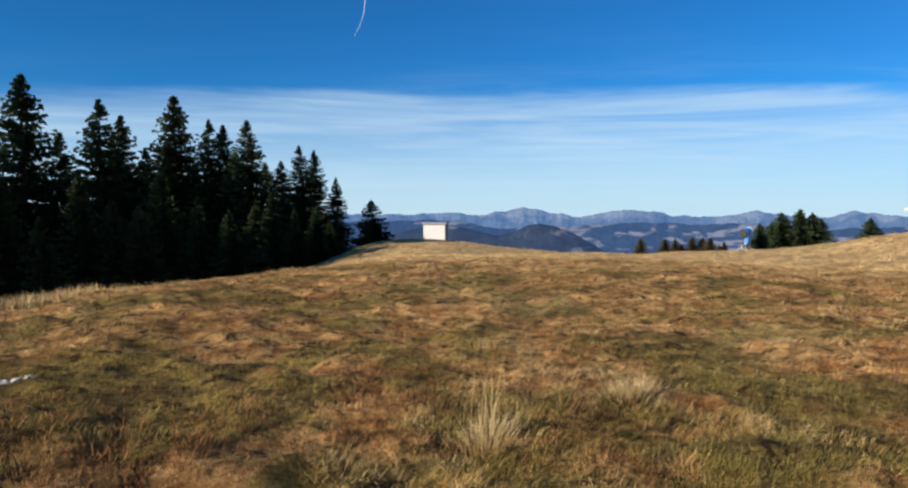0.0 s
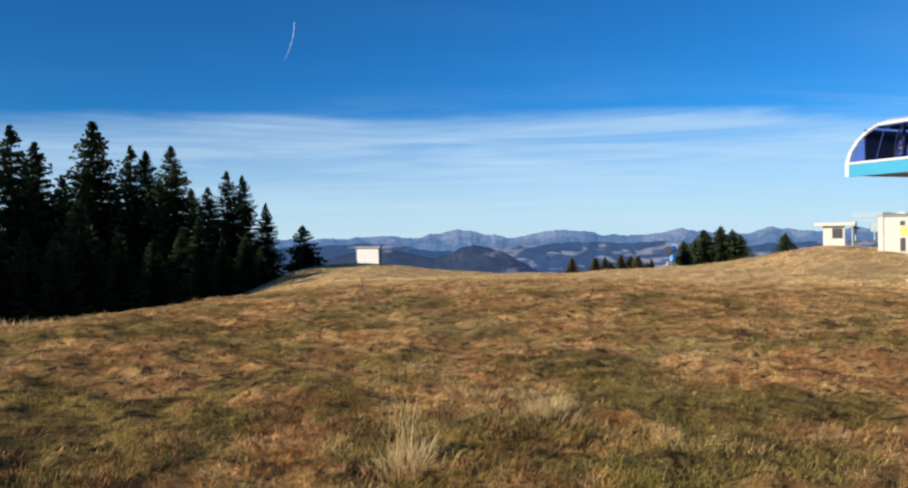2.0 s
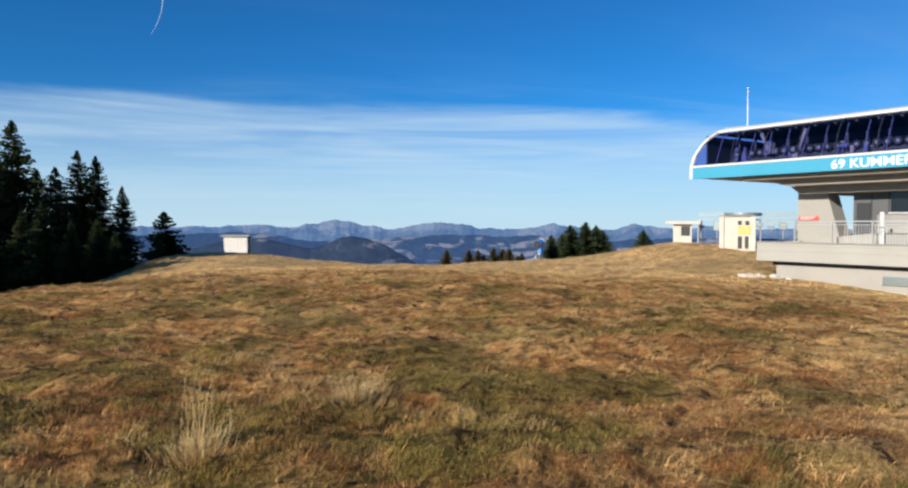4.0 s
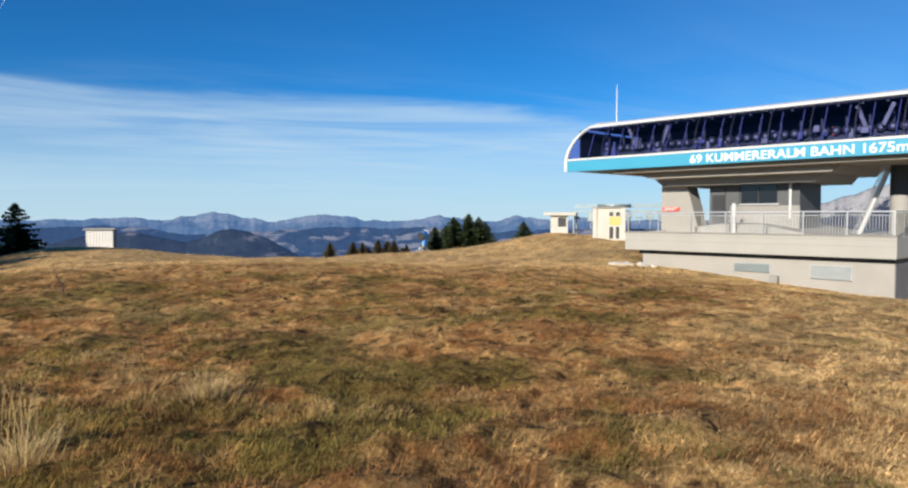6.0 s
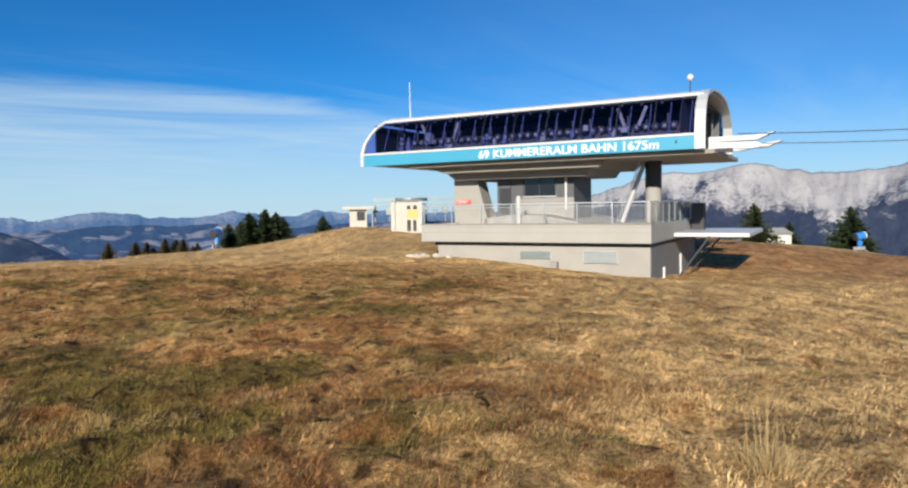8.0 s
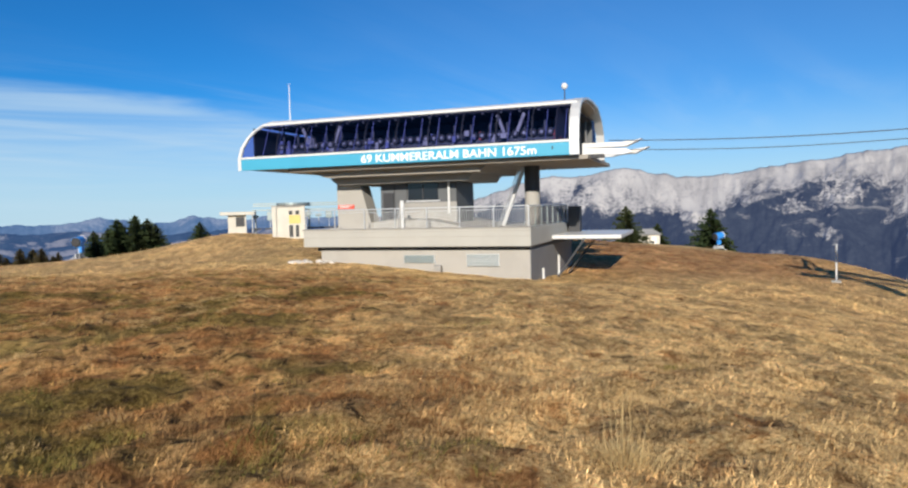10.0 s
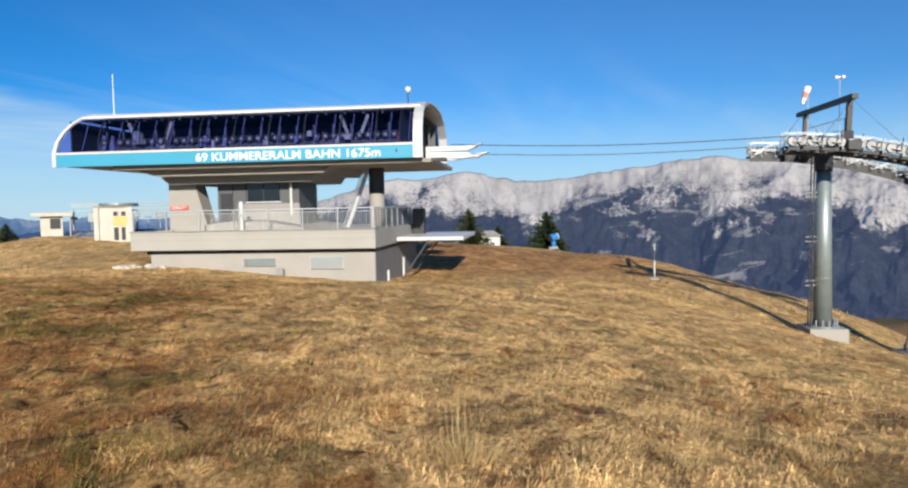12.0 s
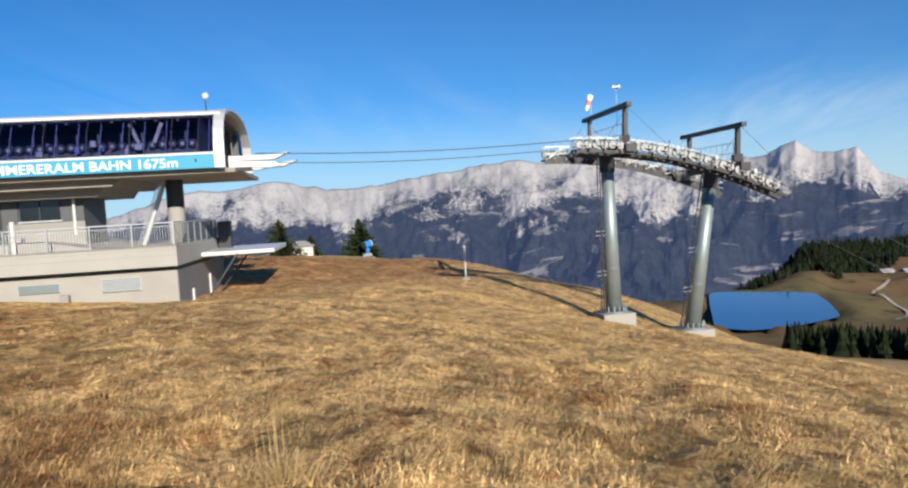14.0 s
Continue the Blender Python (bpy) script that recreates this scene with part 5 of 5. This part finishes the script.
def plant_far_woods():
    rng = np.random.RandomState(3)
    hill_places, low_places = [], []
    while len(hill_places) < 1500:
        x, y = rng.uniform(430, 700), rng.uniform(-380, -70)
        b = math.degrees(math.atan2(-y, x)) + 90
        edge = 455 + 30 * math.sin(b * 0.9)
        if edge < math.hypot(x, y) < 478 + max(b - 99.6, 0) * 150 and 99.6 < b < 112.5 - 4.5 * math.exp(-((math.hypot(x, y) - 480) / 60) ** 2) and lake_distance(x, y) > 14:
            hill_places.append((x, y))
    while len(low_places) < 1000:
        d, b = rng.uniform(165, 262), rng.uniform(104.2, 125)
        if b > 104.2 + (d - 165) * 0.035 and lake_distance(d * math.sin(radians(b)), d * math.cos(radians(b))) > 16:
            low_places.append((d * math.sin(radians(b)), d * math.cos(radians(b))))
    forest("hill_forest", "dark spruce forest on the hill behind the lake", hill_places, 6, 9.5, 5)
    forest("slope_forest", "dark spruce forest on the slope below the meadow", low_places, 5, 8.5, 6)


plant_far_woods()


# ---- farms and the track on the shelf behind the lake ----
def make_farm(x, y, turn, w, label):
    th = thing("farmhouse", pose(x, y, on_land(x, y), 0, 0, turn) @ Matrix.Scale(0.55, 4), label, "house", "farmhouses")
    part("wall", boxed(-w, w, -4, 4, -2, 5.0), CREAM, th)
    bm = bmesh.new()
    part("roof", prism(bm, [(-5, 4.9), (0, 7.6), (5, 4.9), (5, 5.3), (0, 8.1), (-5, 5.3)], -w - 1, w + 1), ROOF_GREY, th)
    for i in range(4):
        a = -w + (i + 0.5) * 2 * w / 4
        part("window", boxed(a - 0.6, a + 0.6, -4.06, -4.01, 1.5, 3.0), DARK, th)


make_farm(478, -184, -66, 8, "white farmhouse with grey roof on the pasture")
make_farm(486, -199, -60, 6, "white farmhouse with grey roof on the pasture")


def make_track():
    bm = bmesh.new()
    pts = []
    for i in range(31):
        f = i / 30
        d = 330 + 140 * f
        b = 111.6 + 1.0 * math.sin(f * 7.0) * (1 - 0.3 * f) - 0.8 * f
        pts.append(Vector((math.sin(radians(b)) * d, math.cos(radians(b)) * d)))
    rows = []
    for i, p in enumerate(pts):
        way = (pts[min(i + 1, 30)] - pts[max(i - 1, 0)]).normalized()
        side = Vector((-way.y, way.x)) * 0.9
        rows.append([bm.verts.new((q.x, q.y, on_land(q.x, q.y) + 0.5)) for q in (p - side, p + side)])
    for a, b in zip(rows, rows[1:]):
        bm.faces.new((a[0], a[1], b[1], b[0]))
    tagged(part("track", bm, GRAVEL), "pale gravel track winding over the pasture", "track", kind="structure")


GRAVEL = material("pale_gravel", worn((0.36, 0.32, 0.26), 0.8, 0.2, 2.0), 0.95)
make_track()


# ---- rubble at the corner of the deck and a pale stone in the turf ----
def make_stone(x, y, size, seed):
    rng = random.Random(seed)
    bm = bmesh.new()
    bmesh.ops.create_icosphere(bm, subdivisions=2, radius=size)
    for v in bm.verts:
        k = 0.75 + 0.5 * noise.noise(v.co * (1.6 / size) + Vector((seed, 0, 0)))
        v.co = Vector((v.co.x * k * 1.3, v.co.y * k, v.co.z * k * 0.65))
    ob = part("stone", bm, ROCK)
    ob.matrix_world = pose(x, y, on_land(x, y) + size * 0.15, rng.uniform(-10, 10), rng.uniform(-10, 10), rng.uniform(0, 360))
    tagged(ob, "pale broken limestone lying at the grass edge", "stone", "stones")


for i in range(16):
    f = i / 15
    make_stone(25.55 + 0.8 * f + random.uniform(-0.25, 0.25), 31.3 - 2.3 * f + random.uniform(-0.3, 0.3), random.uniform(0.10, 0.30), 70 + i)
for i in range(3):
    make_stone(-3.95 + 0.08 * i, 6.0 + 0.05 * i, 0.07 - 0.01 * i, 90 + i)

def make_sapling(x, y, tall, seed):
    """A bare thin sapling: a bent stem with rising twigs."""
    rng = random.Random(seed)
    th = thing("sapling", pose(x, y, on_land(x, y) - 0.03), "bare dark sapling standing in the dry grass", "shrub")
    pts = [Vector((0.03 * i * rng.uniform(-1, 1), 0.03 * i * rng.uniform(-1, 1), tall * i / 5)) for i in range(6)]
    bm = bmesh.new()
    for i in range(5):
        tube(bm, pts[i], pts[i + 1], 0.012 - 0.0018 * i, 0.0102 - 0.0018 * i, 6)
    part("stem", bm, BARK, th)
    for i in range(22):
        f = rng.uniform(0.15, 0.95)
        p = pts[int(f * 5)].lerp(pts[int(f * 5) + 1], f * 5 - int(f * 5))
        a = rng.uniform(0, 6.28)
        reach = tall * rng.uniform(0.12, 0.30) * (1.2 - f)
        q = p + Vector((math.cos(a) * reach, math.sin(a) * reach, reach * rng.uniform(0.5, 1.2)))
        part("twig", tubed(p, q, 0.0055, 0.003, sides=5), BARK, th)


make_sapling(-0.25, 13.0, 0.62, 7)

# ---- grass: blades and tussocks on the meadow ----
def blades(name, label, x, y, length, lean_dir, lean, width, mat, z=None, seed=1):
    """One mesh of bent blades: each a strip of two quads."""
    n = len(x)
    rng = np.random.RandomState(seed)
    z = land(x, y) if z is None else z
    base = np.stack([x, y, z - 0.02], -1)
    way = np.stack([np.cos(lean_dir), np.sin(lean_dir), np.zeros(n)], -1)
    turn = rng.uniform(0, 2 * math.pi, n)
    across = np.stack([np.cos(turn), np.sin(turn), np.zeros(n)], -1) * (width / 2)[:, None]
    up = np.array([0, 0, 1.0])
    mid = base + (up * np.cos(lean * 0.5)[:, None] + way * np.sin(lean * 0.5)[:, None]) * (length * 0.55)[:, None]
    tip = mid + (up * np.cos(lean * 1.25)[:, None] + way * np.sin(lean * 1.25)[:, None]) * (length * 0.45)[:, None]
    v = np.stack([base - across, base + across, mid + across * 0.8, mid - across * 0.8, tip], 1).reshape(-1, 3)
    i = np.arange(n)[:, None] * 5
    f = np.concatenate([i + np.array([[0, 1, 2]]), i + np.array([[0, 2, 3]]), i + np.array([[3, 2, 4]])])
    ob = mesh_from(name, v, f, mat)
    return tagged(ob, label, "grass", kind="stuff")


def bearing_xy(b, d):
    return np.sin(b) * d, np.cos(b) * d


def clumps(x, y):
    return waves(x, y, 0.9, 41) * 0.55 + waves(x, y, 3.1, 42) * 0.5


def off_station(x, y):
    """True outside the station's base and deck."""
    return ~((x > 24.5) & (y > 12.5) & (y < 41) & (x * 0.943 + y * 0.334 > 34.3))


def sow():
    rng = np.random.RandomState(17)
    # short dry turf, thinning with distance
    n = 400000
    d = 2.9 + 40 * rng.uniform(0, 1, n) ** 1.9
    x, y = bearing_xy(np.radians(rng.uniform(-40, 118, n)), d)
    keep = (rng.uniform(0, 1, n) < 0.66 + 0.4 * clumps(x, y)) & off_station(x, y)
    x, y, d = x[keep], y[keep], d[keep]
    n = len(x)
    c = np.clip(clumps(x, y), -1, 1)
    length = rng.uniform(0.04, 0.13, n) * (1 + 0.45 * c) * (1 + 0.006 * d)
    comb = 1.6 * waves(x, y, 2.6, 44) + 1.1 * waves(x, y, 0.7, 45) - 0.5
    blades("meadow_turf", "short dry brown and olive alpine turf", x, y, length, comb + rng.normal(0, 1.0, n), rng.uniform(0.75, 1.6, n), rng.uniform(0.0018, 0.0038, n) * (1 + 0.062 * d), GRASS, seed=2)
    # coarser turf towards the crest
    n = 70000
    d = 36 + 50 * rng.uniform(0, 1, n) ** 1.3
    x, y = bearing_xy(np.radians(rng.uniform(-14, 104, n)), d)
    free = off_station(x, y) & (waves(x, y, 3.0, 47) > -0.4)
    x, y, d = x[free], y[free], d[free]
    n = len(x)
    blades("crest_turf", "tussocky dry turf towards the crest", x, y, rng.uniform(0.10, 0.30, n), rng.uniform(0, 6.28, n), rng.uniform(0.7, 1.5, n), rng.uniform(0.012, 0.028, n), GRASS, seed=5)


def sow_tussocks(name, label, count, reach, blade_count, size, length, lean, width, mat, where, seed, power=1.5):
    """Rounded tussocks: blades rise from a low mound and hang over its rim, most of them laid one way by the snow."""
    rng = np.random.RandomState(seed)
    d = 2.9 + reach * rng.uniform(0, 1, count) ** power
    cx, cy = bearing_xy(np.radians(rng.uniform(-38, 116, count)), d)
    ok = where(cx, cy, rng.uniform(-0.25, 0.25, count)) & off_station(cx, cy)
    cx, cy, d = cx[ok], cy[ok], d[ok]
    m, k = len(cx), blade_count
    big = np.repeat(rng.uniform(size[0], size[1], m) * (1 + 0.012 * d), k)
    n = m * k
    a, r = rng.uniform(0, 6.28, n), np.sqrt(rng.uniform(0, 1, n))
    x, y = np.repeat(cx, k) + big * r * np.cos(a), np.repeat(cy, k) + big * r * np.sin(a)
    z = land(x, y) + 0.24 * big * (1 - r ** 2)
    main = np.repeat(-0.7 + 1.0 * waves(cx, cy, 4.0, 48) + rng.normal(0, 0.5, m), k)
    lean_dir = np.where(rng.uniform(0, 1, n) < 0.5, main + rng.normal(0, 0.5, n), a + rng.normal(0, 0.4, n))
    blades(name, label, x, y, rng.uniform(length[0], length[1], n) * (0.7 + 2.0 * big), lean_dir, rng.uniform(lean[0], lean[1], n),
           rng.uniform(width[0], width[1], n) * (1 + 0.05 * np.repeat(d, k)), mat, z=z, seed=seed + 1)


def green_patch_weight(x, y):
    return sum(1 - soft(np.hypot(x - a, y - b), c * 0.4, c * 1.25) for a, b, c in GREEN_PATCHES)


def sow_edge():
    """Rank bleached grass along the rim where the meadow breaks off towards the wood."""
    rng = np.random.RandomState(151)
    n = 26000
    f = rng.uniform(0, 1, n)
    y = 11.0 + 52.0 * f
    x = np.interp(y, [11, 16, 23, 29, 39, 59, 64], [-7.9, -8.0, -7.5, -7.5, -7.5, -8.2, -7.2]) + rng.normal(0, 0.40, n)
    blades("edge_grass", "pale rank grass along the meadow's rim by the wood", x, y, rng.uniform(0.10, 0.30, n), rng.uniform(0, 6.28, n), rng.uniform(0.2, 1.2, n), rng.uniform(0.006, 0.012, n) * (1 + 0.03 * y), STRAW_TUFT, seed=152)


def straw_here(x, y, jitter):
    return clumps(x, y) + 0.6 * waves(x, y, 6.0, 46) + 0.06 * np.clip(x - 1.2 * y, -4, 8) - 0.6 * green_patch_weight(x, y) + jitter > 0.16


def russet_here(x, y, jitter):
    return waves(x, y, 3.4, 52) + 0.4 * waves(x, y, 1.1, 53) - 0.05 * np.clip(x - 1.2 * y, -4, 8) + jitter > 0.35


def green_here(x, y, jitter):
    return waves(x, y, 4.2, 55) + 0.3 * waves(x, y, 1.2, 56) - 0.09 * np.clip(x - 1.2 * y, -4, 8) + 0.6 * green_patch_weight(x, y) + jitter > 0.48


def tuft_material(name, dark, pale):
    """Each blade its own tone, each stretch of meadow slightly its own too."""
    def build(n, p):
        g = n.noise(p, 1.4, 4.0)
        rnd = n.math("ADD", n.math("MULTIPLY", n.add("NewGeometry").outputs["Random Per Island"], 0.6), n.math("MULTIPLY", n.ramp(g, 0.36, 0.64), 0.4))
        return n.mix(rnd, dark, pale), None
    return material(name, build, 0.8, spec=0.15)


STRAW_TUFT = tuft_material("bleached_tufts", (0.26, 0.160, 0.064), (0.70, 0.500, 0.240))
RUSSET_TUFT = tuft_material("russet_tufts", (0.085, 0.036, 0.012), (0.37, 0.185, 0.070))
GREEN_TUFT = tuft_material("green_tufts", (0.045, 0.042, 0.009), (0.225, 0.180, 0.048))
HEATHER = tuft_material("dark_heather", (0.012, 0.008, 0.005), (0.075, 0.042, 0.022))
sow()
sow_edge()
sow_tussocks("meadow_tufts", "bleached straw-coloured grass tussocks bent over", 6200, 36, 58, (0.06, 0.19), (0.045, 0.120), (1.10, 1.70), (0.0016, 0.0030), STRAW_TUFT, straw_here, 101)
sow_tussocks("russet_tufts", "russet withered grass tussocks", 4400, 34, 40, (0.06, 0.20), (0.05, 0.125), (0.9, 1.6), (0.0026, 0.0048), RUSSET_TUFT, russet_here, 111)
sow_tussocks("green_tufts", "low olive-green grass cushions", 2600, 26, 56, (0.08, 0.22), (0.035, 0.085), (0.6, 1.5), (0.0026, 0.0046), GREEN_TUFT, green_here, 121)
sow_tussocks("heather", "dark brown dwarf heather in the hollows", 520, 18, 64, (0.06, 0.15), (0.04, 0.085), (0.3, 1.3), (0.003, 0.006), HEATHER, russet_here, 131)


def tussock(x, y, size, tall, seed, label):
    """A single standing tussock with some upright dry stalks."""
    rng = np.random.RandomState(seed)
    n = int(620 * size)
    r = np.abs(rng.normal(0, 0.10 * size, n))
    a = rng.uniform(0, 6.28, n)
    px, py = x + r * np.cos(a), y + r * np.sin(a)
    ob = blades("grass_tussock", label, px, py, rng.uniform(0.06, 0.20, n) * size, a + rng.normal(0, 0.5, n), rng.uniform(0.5, 1.5, n), rng.uniform(0.002, 0.0045, n), PALE_GRASS, seed=seed)
    n = 26
    px, py = x + rng.normal(0, 0.08, n), y + rng.normal(0, 0.06, n)
    st = blades("grass_stalks", "tall thin dry grass stalks", px, py, rng.uniform(0.6, 1.0, n) * tall, rng.uniform(0, 6.28, n), rng.uniform(0.02, 0.40, n), rng.uniform(0.0022, 0.0040, n), PALE_GRASS, seed=seed + 1)
    return ob


tussock(0.22, 4.4, 1.25, 0.75, 61, "bleached grass tussock with tall stalks")
tussock(4.75, 1.15, 1.2, 0.7, 63, "bleached grass tussock with upright stalks")
tussock(1.35, 5.2, 1.3, 0.25, 65, "flattened bleached grass tussock")
